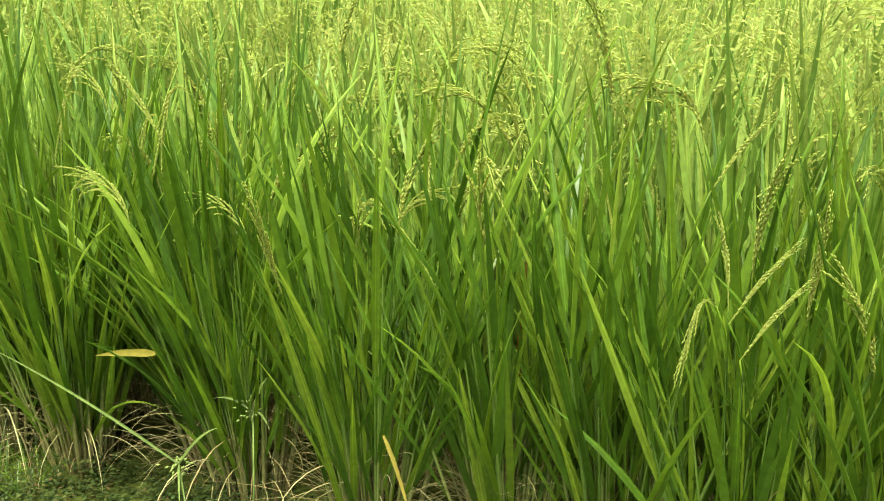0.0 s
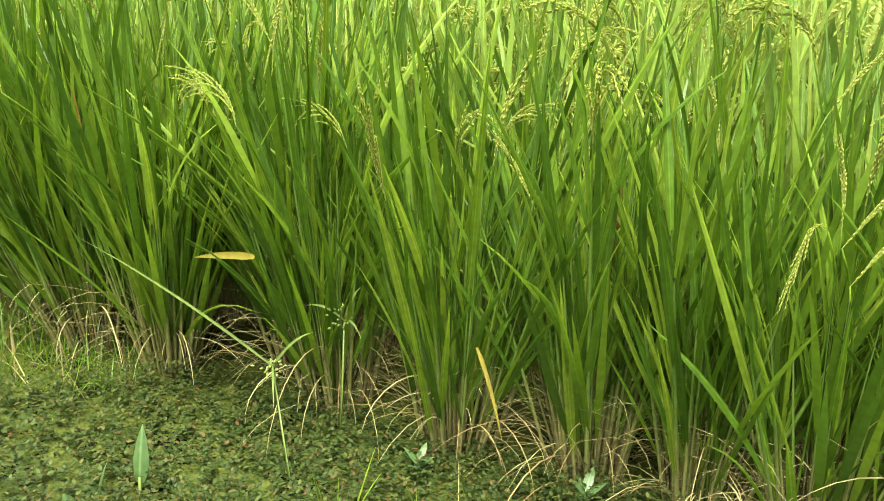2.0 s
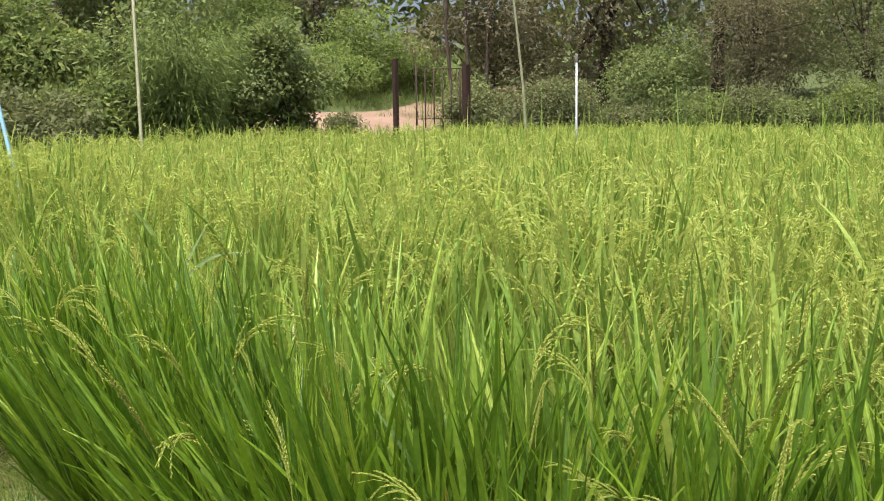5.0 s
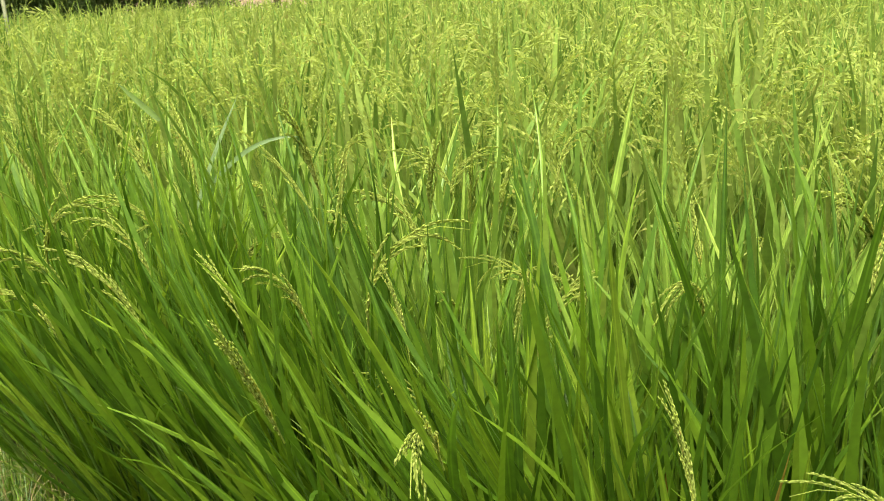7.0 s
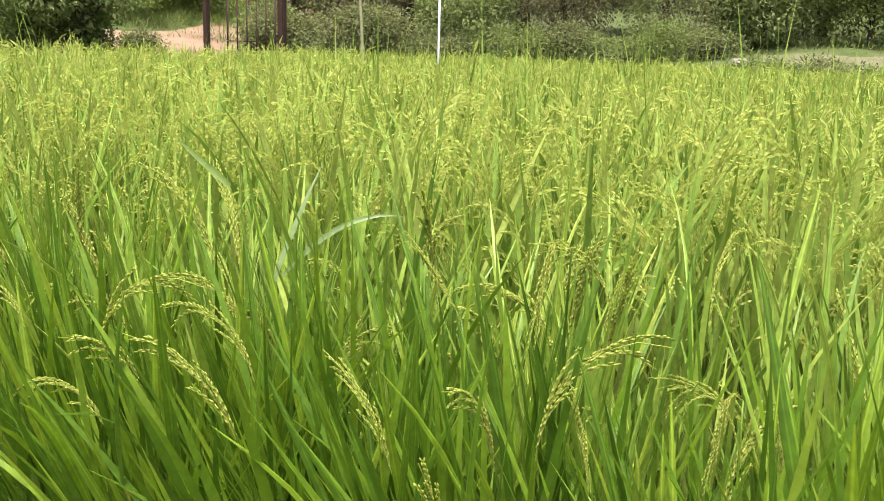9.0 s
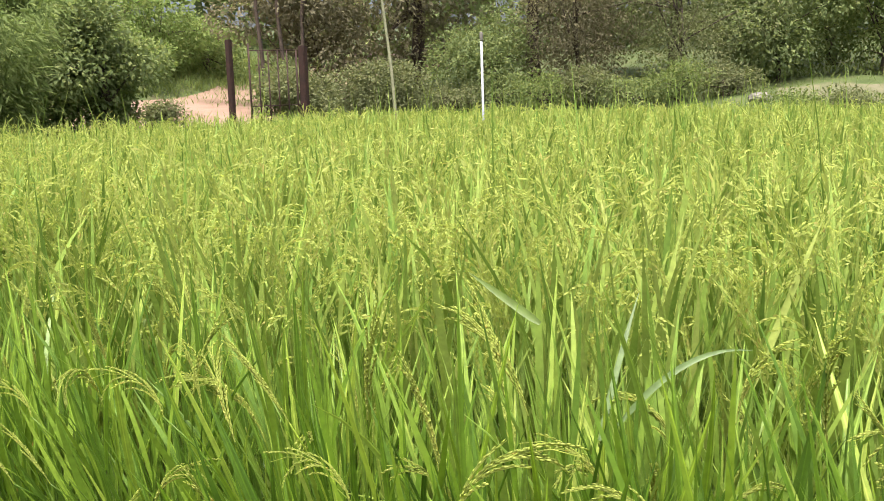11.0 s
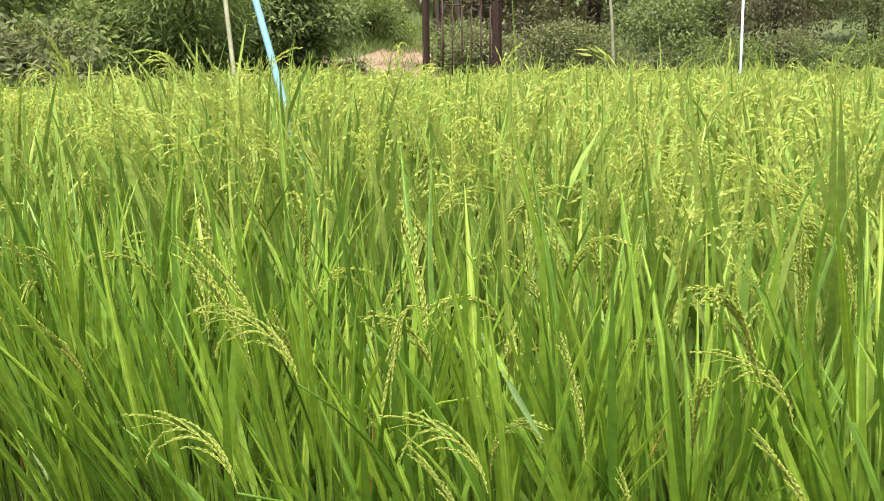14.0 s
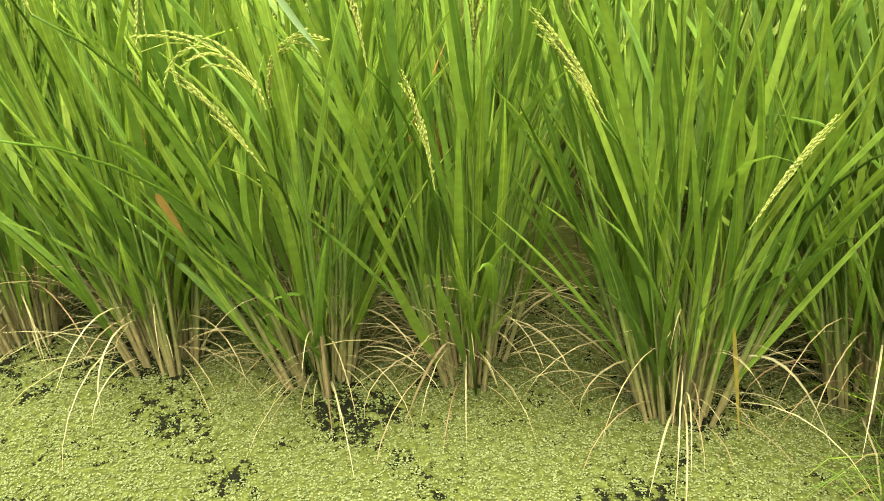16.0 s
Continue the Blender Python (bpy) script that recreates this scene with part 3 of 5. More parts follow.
def head_place(tip, habit):
    """Foot and axes of a head whose tip hangs there."""
    k, way, lean = HABIT[habit]
    droop, power, bend = (NOD, HANG)[k - 6] if k > 5 else (DROOPS[k], 1.6, 1.0)
    a = 0.06 + droop * np.minimum(np.linspace(0, 1, 25) / bend, 1) ** power
    end = np.array([np.sum(np.sin(a[1:])), np.sum(np.cos(a[1:]))]) * 0.215 / 24 * HEAD_SIZE
    Z = unit(np.array([0, 0, 1.0]) + lean)
    X, Y = axes(Z, way)
    return k, np.array(tip) - Y * end[0] - Z * end[1], X, Y, Z


HEAD_SIZE = 0.67
FREE = np.concatenate([np.array(tip) + (head_place(tip, habit)[1] - np.array(tip)) * np.array([[0.0], [0.5], [1.0]]) + np.array([[0, 0, 0], [0, 0, 0.03], [0, 0, 0]]) for tip, habit in HEADS])


def in_the_way(points):
    """Whether a blade with these points would hang before one of the heads that stand free at the field's edge."""
    d = points[:, None] - FREE[None]
    along = np.clip(d @ OUTWARD, 0, 0.45)
    return np.linalg.norm(d - along[..., None] * OUTWARD, axis=2).min() < 0.022


def rice_hill(x, y, rng, count, per, share, lean, dead, group, label, size=1.0, leaves=LEAF_ME, mass=LEAF_MASS, extra=16, straws=40):
    """One hill of rice: stalks, blades, dry blades at its foot and heads of grain."""
    root = new("rice_plant")
    root.location = (x, y, -0.05)
    at = np.array([x, y, -0.05])
    tagged(root, label, "rice plant", group)
    c = np.zeros((1, 3))
    ln = np.array([lean])
    foot, Z, out, length = tillers(c, count, rng, ln, size, 0.052)
    for i in range(count):
        X, Y = axes(Z[i], out[i])
        r = rng.uniform(0.0028, 0.0046)
        part("stem", STEM_ME, root, "", as_matrix(foot[i], X * r, Y * r, Z[i] * length[i]))
    b, D, s, L, W, w = blades(foot, Z, out, length, rng, per)
    steps = np.linspace(0.1, 0.95, 6)[:, None]
    for i in range(len(b)):
        old = i > len(b) * 0.68 and rng.uniform() < 0.015
        if in_the_way(at + b[i] + D[i] * L[i] * steps + s[i] * (0.3 * BENDS[w[i]] * L[i]) * steps ** 2):
            continue
        blade("leaf", ORANGE_ME if old else leaves, root, b[i], D[i], s[i], L[i], W[i], w[i], "yellowing orange leaf" if old else "")
    p, z, way, k, sc, nb, nl = heads(foot, Z, out, length, rng, share, ln)
    for i in range(len(p)):
        X, Y = axes(z[i], way[i])
        m = as_matrix(p[i], X * sc[i], Y * sc[i], z[i] * sc[i])
        part("panicle", PAN_ME[k[i]], root, "", m)
        part("neck", NECK_ME, root, "", as_matrix(nb[i], X * 0.0014, Y * 0.0014, z[i] * nl[i]))
    for i in range(dead):
        az = rng.uniform(0, 2 * math.pi)
        s1 = np.array([math.cos(az), math.sin(az), 0])
        D1 = unit(np.array([0, 0, 1.0]) + s1 * rng.uniform(0.3, 1.7))
        base = s1 * 0.055 + np.array([0, 0, rng.uniform(0.05, 0.2)])
        blade("dead_leaf", DEAD_ME, root, base, D1, s1, rng.uniform(0.12, 0.34), rng.uniform(0.0014, 0.0034), rng.integers(2, 8))
    # the crowded heart of the hill: finer stalks, blades and straw too many to tell apart
    heart = Heap()
    foot, Z, out, length = tillers(c, extra, rng, ln, size * 0.94, 0.045)
    X, Y = axes(Z, out)
    heart.many(STALK_LOW, foot, X * 0.003, Y * 0.003, Z * length[:, None], 1)
    b, D, s, L, W, w = blades(foot, Z, out, length, rng, 4)
    pts = (at + b)[:, None] + D[:, None] * L[:, None, None] * steps[None]
    free = np.array([not in_the_way(q) for q in pts])
    X, Y = axes(D, s)
    for k in range(8):
        q = (w == k) & free
        if q.any():
            heart.many(LEAF_MID[k], b[q], X[q] * W[q, None], Y[q] * L[q, None], D[q] * L[q, None], 0)
    if straws:
        az = rng.uniform(0, 2 * math.pi, straws)
        s1 = np.stack([np.cos(az), np.sin(az), np.zeros(straws)], 1)
        D1 = unit(np.array([0, 0, 1.0]) + s1 * rng.uniform(0.1, 1.5, straws)[:, None])
        base = s1 * rng.uniform(0.02, 0.06, straws)[:, None] + np.array([0, 0, 1.0]) * rng.uniform(0.05, 0.16, straws)[:, None]
        X, Y = axes(D1, s1)
        L = rng.uniform(0.08, 0.28, straws)[:, None]
        for k in range(3):
            heart.many(STRAW_FINE[k], base[k::3], X[k::3] * 0.0019, Y[k::3] * L[k::3], D1[k::3] * L[k::3], 2)
    part("inner_leaves", heart.mesh("inner_leaves", [mass, STEM_FIELD, DEAD_FIELD]), root)["kind"] = "stuff"
    return root


hr = np.random.default_rng(21)
HILLS = []
for i, (x, y) in enumerate(EDGE):
    hill = rice_hill(x, y, hr, 28, 4, 0.12, (hr.normal(0, 0.05), (-0.15 if -3.3 < x < -1.6 else -0.06) + hr.normal(0, 0.03), 0), 34, "rice plants at the water's edge",
              "green ripening rice plant with nodding heads at water's edge", leaves=LIME_ME if x < -3.15 else LEAF_ME,
              mass=LIME_MASS if x < -3.15 else LEAF_MASS, extra=64 if -2.9 < x < -1.3 else 20, straws=66)
    HILLS.append(hill)
for x, y in EDGE:
    rice_hill(x + hr.uniform(-0.05, 0.05) - 0.12, y + 0.25 + hr.uniform(-0.03, 0.03), hr, 22 if x > -3.15 else 17, 3, 0.26, (hr.normal(0, 0.04), -0.01, 0), 5, "rice plants of the second row",
              "green ripening rice plant among its neighbours in shallow water", 1.05, INNER_ME, INNER_MASS, 40 if -2.9 < x < -1.3 else 10, 7)


BLADES = [
    ((-1.173, 0.081, 0.212), (-1.357, -0.251, 0.660)), ((-1.191, 0.037, 0.179), (-1.279, -0.172, 0.484)), ((-0.930, 0.100, 0.101), (-0.978, -0.062, 0.514)),
    ((-0.547, 0.212, 0.309), (-0.597, 0.084, 0.670)), ((-1.453, -0.062, 0.226), (-1.525, -0.308, 0.607)), ((-0.097, 0.100, 0.309), (-0.198, -0.002, 0.598)),
    ((-0.103, 0.090, 0.404), (-0.168, 0.005, 0.636)), ((-0.104, 0.051, 0.323), (-0.182, -0.026, 0.480)), ((-1.437, -0.071, 0.396), (-1.466, -0.233, 0.581)),
    ((-3.501, 0.045, 0.283), (-3.382, -0.024, 0.416)), ((-3.699, 0.036, 0.301), (-3.787, -0.046, 0.556)), ((-3.987, -0.074, 0.364), (-3.860, -0.091, 0.566)),
    ((-1.840, -0.020, 0.470), (-1.920, -0.120, 0.670)), ((-2.140, -0.180, 0.480), (-2.190, -0.290, 0.690)), ((-1.790, -0.550, 0.700), (-1.800, -0.690, 0.940)),
    ((-3.685, 0.124, 0.603), (-3.709, 0.041, 0.882)),
]
def nearest_hill(p):
    return min(HILLS, key=lambda o: (o.location.x - p[0]) ** 2 + (o.location.y - p[1]) ** 2)


def lone_head(tip, habit, rng):
    k, base, X, Y, Z = head_place(tip, habit)
    hill = nearest_hill(base)
    o = np.array(hill.location)
    part("panicle", PAN_ME[k], hill, "", as_matrix(base - o, X * HEAD_SIZE, Y * HEAD_SIZE, Z * HEAD_SIZE))
    foot = np.array([rng.uniform(-0.04, 0.04), rng.uniform(-0.04, 0.04), 0.05]) + (base - o) * np.array([0.08, 0.08, 0])
    t = np.linspace(0, 1, 9)[:, None]
    knee = foot * np.array([0.6, 0.6, 0]) + (base - o) * np.array([0.4, 0.4, 0.8])
    line = (1 - t) ** 2 * foot + 2 * t * (1 - t) * knee + t ** 2 * (base - o)
    part("stem", mesh_of("stem", *tube(line, np.linspace(0.0026, 0.0013, 9), 5), [LEAF]), hill)


def lone_blade(start, end, rng):
    hill = nearest_hill(start)
    o = np.array(hill.location)
    a, b = np.array(start) - o, np.array(end) - o
    d = b - a
    L = float(np.linalg.norm(d))
    k = int(rng.integers(0, 3))
    D = unit(d - np.array([0, 0, -0.04]))
    toward = np.array([d[0], d[1], 0]) + 1e-3
    X, Y = axes(D, toward)
    part("leaf", LEAF_ME[k], hill, "", as_matrix(a, X * rng.uniform(0.011, 0.015), Y * L, D * L))


hr2 = np.random.default_rng(77)
for tip, habit in HEADS:
    lone_head(tip, habit, hr2)
for start, end in BLADES:
    lone_blade(start, end, hr2)


# ---- the field behind, as one crop ----
def sow(x0, x1, y0, y1, dx, dy, rng):
    g = np.array([(x + (j % 2) * dx / 2, y) for j, y in enumerate(np.arange(y0, y1, dy)) for x in np.arange(x0, x1, dx)])
    g = g + rng.normal(0, 0.035, g.shape)
    return np.concatenate([g, np.full((len(g), 1), -0.05)], 1)


def crop(heap, centres, rng, count, per, share, leaf, pan, stem, wider=1.0):
    n = len(centres)
    size = np.interp(centres[:, 1], [0.5, 3.0, 6.8, 9.0, 13.0], [1.12, 1.10, 1.14, 1.05, 0.92]) + 0.05 * np.sin(centres[:, 0] * 1.9 + 0.7) * np.sin(centres[:, 1] * 1.4) + 0.17 * np.exp(-((centres[:, 0] + 5.0) ** 2 + (centres[:, 1] - 0.9) ** 2) / 1.3) + rng.normal(0, 0.04, n)
    lean = np.stack([rng.normal(0, 0.05, n), rng.normal(0, 0.05, n), np.zeros(n)], 1)
    foot, Z, out, length = tillers(centres, count, rng, lean, size, 0.07)
    if stem:
        X, Y = axes(Z, out)
        heap.many(STALK_LOW, foot, X * 0.0034, Y * 0.0034, Z * length[:, None], 1)
    b, D, s, L, W, w = blades(foot, Z, out, length, rng, per)
    X, Y = axes(D, s)
    for k in range(8):
        q = w == k
        if q.any():
            heap.many(leaf[k], b[q], X[q] * (W[q] * wider)[:, None], Y[q] * L[q, None], D[q] * L[q, None], 0)
    p, z, way, k2, sc, nb, nl = heads(foot, Z, out, length, rng, share, 0, 0.04)
    X, Y = axes(z, way)
    for k in range(6):
        q = k2 == k
        if q.any():
            heap.many(pan[k], p[q], X[q] * sc[q, None], Y[q] * sc[q, None], z[q] * sc[q, None], 2)


fr = np.random.default_rng(33)
field = Heap()
near = sow(-7.6, 1.0, 0.60, 1.30, 0.255, 0.235, fr)
crop(field, near, fr, 24, 4, 0.78, LEAF_MID, PAN_MID, True, 1.25)
next_rows = sow(-8.6, 1.6, 1.30, 2.35, 0.255, 0.235, fr)
crop(field, next_rows, fr, 22, 3, 0.55, LEAF_MID, PAN_LOW, False, 1.3)
edge = sow(-9.5, -7.7, 0.6, 1.3, 0.255, 0.235, fr)
crop(field, edge, fr, 16, 3, 0.45, LEAF_LOW, PAN_LOW, False)
side = sow(-9.5, -5.85, 0.02, 0.62, 0.26, 0.24, fr)
crop(field, side, fr, 20, 4, 0.45, LEAF_MID, PAN_MID, True, 1.25)
thick = sow(-5.45, -4.5, 0.72, 1.2, 0.2, 0.16, fr)
crop(field, thick, fr, 16, 3, 0.4, LEAF_MID, PAN_MID, False, 1.3)
rest = np.concatenate([sow(1.0, 3.6, 0.35, 1.3, 0.27, 0.25, fr), sow(1.6, 3.6, 1.3, 2.35, 0.27, 0.25, fr), sow(2.6, 3.6, 2.35, 6.0, 0.27, 0.25, fr)])
crop(field, rest, fr, 14, 3, 0.5, LEAF_LOW, PAN_LOW, False, 1.45)
mid = sow(-9.5, 2.6, 2.3, 6.0, 0.26, 0.24, fr)
crop(field, mid, fr, 21, 3, 0.55, LEAF_LOW, PAN_LOW, False, 1.45)
far = sow(-9.5, 3.6, 6.0, 13.1, 0.27, 0.25, fr)
crop(field, far, fr, 14, 2, 0.65, LEAF_FAR, PAN_FAR, False, 1.9)
tagged(new("rice_field", field.mesh("rice_field", [LEAF_FIELD, STEM_FIELD, GRAINS])), "dense yellow-green rice crop with ripening heads", "rice field", kind="stuff")


def spikes():
    """Thin seed stalks that stand above the crop here and there."""
    rng = np.random.default_rng(4)
    n = 300
    base = np.stack([rng.uniform(-9.4, 2, n), 13.0 - 11.5 * rng.uniform(0, 1, n) ** 1.7, np.full(n, 0.45)], 1)
    az = rng.uniform(0, 6.28, n)
    s = np.stack([np.cos(az), np.sin(az), np.zeros(n)], 1)
    D = unit(np.array([0, 0, 1.0]) + s * rng.uniform(0, 0.3, n)[:, None])
    X, Y = axes(D, s)
    L = rng.uniform(0.58, 0.95, n)[:, None]
    h = Heap().many(LEAF_LOW[1], base, X * 0.009, Y * L, D * L)
    tagged(new("seed_stalks", h.mesh("seed_stalks", [LEAF_FIELD])), "thin pale grass stalks rising above the rice crop", "grass stalks", kind="stuff")


spikes()


# ---- posts, poles and gate ----
def bar(points, radii, mat, sides=8, name="bar"):
    return mesh_of(name, *tube(points, radii, sides), [mat])


def box_form(cx, cy, z0, z1, w, d):
    b = bmesh.new()
    bmesh.ops.create_cube(b, size=1)
    bmesh.ops.scale(b, vec=(w, d, z1 - z0), verts=b.verts)
    bmesh.ops.translate(b, vec=(cx, cy, (z0 + z1) / 2), verts=b.verts)
    bmesh.ops.bevel(b, geom=list(b.edges), offset=min(w, d) * 0.12, segments=2, affect="EDGES")
    return b


def box_part(name, args, mat, parent, label=""):
    b = box_form(*args)
    me = bpy.data.meshes.new(name)
    b.to_mesh(me)
    b.free()
    me.materials.append(mat)
    return part(name, me, parent, label)


pipe = new("pipe_post")
pipe.location = (-5.65, 6.76, 0)
tagged(pipe, "white plastic pipe with a cap standing in the rice", "pipe")
part("pipe", bar([(0.0, 0, -0.1), (0.0, 0, 0.8), (-0.01, 0.01, 1.58)], [0.0105, 0.0105, 0.0105], PIPE, 12, "pipe"), pipe)
part("pipe_cap", bar([(-0.01, 0.01, 1.56), (-0.01, 0.01, 1.575), (-0.01, 0.01, 1.63), (-0.01, 0.01, 1.64)], [0.0125, 0.015, 0.015, 0.012], STONE, 12, "pipe_cap"), pipe, "grey plastic cap")

blue = new("leaning_pole", bar([(-5.03, 1.02, -0.1), (-5.30, 1.007, 0.8), (-5.56, 0.997, 1.65), (-5.85, 0.985, 2.6)], [0.0098] * 4, BLUE, 12, "leaning_pole"))
tagged(blue, "light blue plastic pole leaning in the rice", "pole")
cane = new("cane_pole", bar([(-7.34, 8.43, -0.1), (-7.37, 8.38, 0.8), (-7.40, 8.36, 1.4), (-7.47, 8.27, 2.4), (-7.58, 8.2, 3.4)], [0.02, 0.019, 0.017, 0.014, 0.009], CANE, 7, "cane_pole"))
tagged(cane, "thin crooked dry cane pole standing in the rice", "pole")
bam = new("bamboo_pole", bar([(-7.50, 3.16, -0.1), (-7.75, 3.32, 0.9), (-7.98, 3.47, 1.8), (-8.44, 3.77, 3.6)], [0.016, 0.015, 0.014, 0.010], CANE, 8, "bamboo_pole"))
tagged(bam, "tall slender weathered bamboo pole standing in rice", "pole")


def gate():
    root = new("field_gate")
    gx, gy = -10.06, 9.01
    root.location = (gx, gy, height(gx, gy))
    tagged(root, "rusty iron gate standing open between dark posts", "gate")
    z = 1.82 - float(height(gx, gy))
    box_part("gate_post", (0, 0, -0.3, z, 0.07, 0.07), RUST, root)
    ox, oy = 0.28, 1.27
    box_part("gate_post", (ox, oy, -0.4, z - 0.06, 0.10, 0.10), RUST, root)
    leaf = new("gate_leaf")
    leaf.parent = root
    ux, uy = -0.55, -0.835
    L = 0.78
    me = bar([(ox + ux * 0.08, oy + uy * 0.08, z - 0.12), (ox + ux * L, oy + uy * L, z - 0.12)], [0.008] * 2, RUST)
    part("top_rail", me, leaf)
    me = bar([(ox + ux * 0.08, oy + uy * 0.08, 0.12), (ox + ux * L, oy + uy * L, 0.12)], [0.008] * 2, RUST)
    part("bottom_rail", me, leaf)
    me = bar([(ox + ux * 0.08, oy + uy * 0.08, 0.62), (ox + ux * L, oy + uy * L, 0.62)], [0.006] * 2, RUST)
    part("middle_rail", me, leaf)
    for i in range(6):
        q = 0.1 + (L - 0.1) * i / 5
        r = 0.013 if i in (0, 5) else 0.010
        part("upright", bar([(ox + ux * q, oy + uy * q, 0.1), (ox + ux * q, oy + uy * q, z - 0.12 + (0.1 if i == 5 else 0))], [r] * 2, RUST, 6), leaf)


gate()


# ---- trees and bushes round the field ----
def tree_mat(name, dark, mid_c, light):
    return leaf_mat(name, [(0.0, dark), (0.55, mid_c), (1.0, light)], True, translucent=0.45, rough=0.75, spec=0.12, streak=False)


T_GREEN = tree_mat("bush_leaf", (0.101, 0.137, 0.05), (0.134, 0.182, 0.055), (0.185, 0.209, 0.073))
T_DARK = tree_mat("dark_leaf", (0.111, 0.145, 0.065), (0.144, 0.188, 0.068), (0.194, 0.222, 0.085))
T_GREY = tree_mat("greyish_leaf", (0.102, 0.119, 0.056), (0.129, 0.148, 0.065), (0.164, 0.169, 0.085))
T_BROWN = tree_mat("brownish_leaf", (0.113, 0.107, 0.063), (0.149, 0.139, 0.082), (0.181, 0.165, 0.103))
T_BRIGHT = tree_mat("bright_leaf", (0.136, 0.203, 0.059), (0.173, 0.237, 0.068), (0.208, 0.25, 0.089))
T_BAMBOO = tree_mat("bamboo_leaf", (0.105, 0.146, 0.047), (0.138, 0.187, 0.057), (0.17, 0.207, 0.073))
CARD = (np.array([(0, 0, 0), (0.5, 0.08, 0.45), (0, 0, 1.0), (-0.5, 0.08, 0.45)]), np.array([(0, 1, 2, 3)]))


def crown_form(rng, blobs, n, size, narrow=0.5, hang=0.3):
    """Many small leaves in uneven clumps on the outsides of the given masses."""
    vol = np.array([b[3] ** 2 for b in blobs])
    pick = rng.choice(len(blobs), n, p=vol / vol.sum())
    B = np.array(blobs)[pick]
    d = unit(rng.normal(0, 1, (n, 3)))
    knots = unit(rng.normal(0, 1, (len(blobs), 26, 3)))
    kd = np.einsum("nkc,nc->nk", knots[pick], d).max(1)
    r = (0.35 + 0.65 * rng.uniform(0, 1, n) ** 0.45) * (0.72 + 0.38 * np.clip((kd - 0.75) * 4, 0, 1))
    P = B[:, :3] + d * (B[:, 3] * r)[:, None] * np.stack([np.ones(n), np.ones(n), B[:, 4]], 1)
    keep = P[:, 2] > 0.02
    P, d = P[keep], d[keep]
    m = len(P)
    Z = unit(rng.normal(0, 0.6, (m, 3)) + d * 0.7 + np.array([0, 0, -hang]))
    X, Y = axes(Z, rng.normal(0, 0.6, (m, 3)) + d * 0.4 + np.array([0, 0, 1.2]))
    s = size * rng.uniform(0.6, 1.35, m)[:, None]
    return Heap().many(CARD, P, X * s * narrow, Y * s, Z * s)


def wood_form(rng, blobs, top, r):
    """A tapered trunk with a limb to each mass of leaves."""
    h = Heap()
    w = rng.normal(0, 0.028, (6, 2)) * top
    w[0] = 0
    zs = np.linspace(-0.15, top, 6)
    line = np.stack([np.cumsum(w[:, 0]) * 0.4, np.cumsum(w[:, 1]) * 0.4, zs], 1)
    h.add(*tube(line, np.linspace(r, r * 0.35, 6), 7))
    for b in blobs:
        u = rng.uniform(0.3, 0.9)
        p0 = np.array([np.interp(u, np.linspace(0, 1, 6), line[:, c]) for c in range(3)])
        p2 = np.array(b[:3])
        p1 = (p0 + p2) / 2 + rng.normal(0, 0.1, 3) * top * 0.3
        ts = np.linspace(0, 1, 5)[:, None]
        c = (1 - ts) ** 2 * p0 + 2 * ts * (1 - ts) * p1 + ts ** 2 * p2
        h.add(*tube(c, np.linspace(r * 0.45, r * 0.1, 5), 5))
    return h


def plant(name, x, y, masses, n, size, mat, seed, label, category, trunk, r, narrow=0.5, hang=0.3):
    rng = np.random.default_rng(seed)
    root = new(name)
    root.location = (x, y, float(height(x, y)))
    tagged(root, label, category, "trees and bushes round the field")
    part("trunk", wood_form(rng, masses, trunk, r).mesh("trunk", [BARK]), root)
    part("crown", crown_form(rng, masses, n, size, narrow, hang).mesh("crown", [mat], smooth=False), root)
    return root


def masses(rng, width, z0, z1, count):
    """Uneven leaf masses: x, y, z, radius, flatness."""
    out = []
    for i in range(count):
        z = rng.uniform(z0, z1)
        k = math.sin(math.pi * (0.15 + 0.75 * (z - z0) / (z1 - z0 + 0.01)))
        a = rng.uniform(0, 6.28)
        q = width * 0.62 * math.sqrt(rng.uniform(0.05, 1)) * k
        out.append((math.cos(a) * q, math.sin(a) * q, z, width * rng.uniform(0.28, 0.5), rng.uniform(0.65, 0.95)))
    return out


def bush(x, y, width, h, n, size, mat, seed, label, narrow=0.5):
    rng = np.random.default_rng(seed)
    return plant("bush", x, y, masses(rng, width, 0.15 * h, 0.85 * h, 13), int(n * 1.15), size * 0.70, mat, seed, label, "bush", 0.6 * h, 0.05, narrow)


def tree(x, y, width, h, n, size, mat, seed, label, low=0.3, r=0.12):
    rng = np.random.default_rng(seed)
    h *= 0.78
    return plant("tree", x, y, masses(rng, width, low * h, 0.92 * h, 16), int(n * 1.0), size * 0.66, mat, seed, label, "tree", 0.8 * h, r)


# beside the left bank
BANK = "broad-leaved green bush on the field bank"
bush(-10.8, -0.6, 1.1, 0.9, 6000, 0.12, T_GREEN, 100, BANK)
bush(-10.8, 1.0, 1.1, 0.9, 8000, 0.12, T_GREEN, 101, BANK)
bush(-10.8, 2.5, 1.2, 0.9, 10000, 0.11, T_GREEN, 102, BANK)
bush(-10.9, 3.9, 1.2, 0.85, 10000, 0.10, T_GREY, 103, "pale grey-green bush on the field bank")
bush(-11.0, 7.8, 0.95, 2.1, 11000, 0.10, T_DARK, 104, "dark leafy shrub beside the field gate")
bush(-11.4, 5.0, 1.0, 1.1, 9000, 0.11, T_GREEN, 99, BANK)
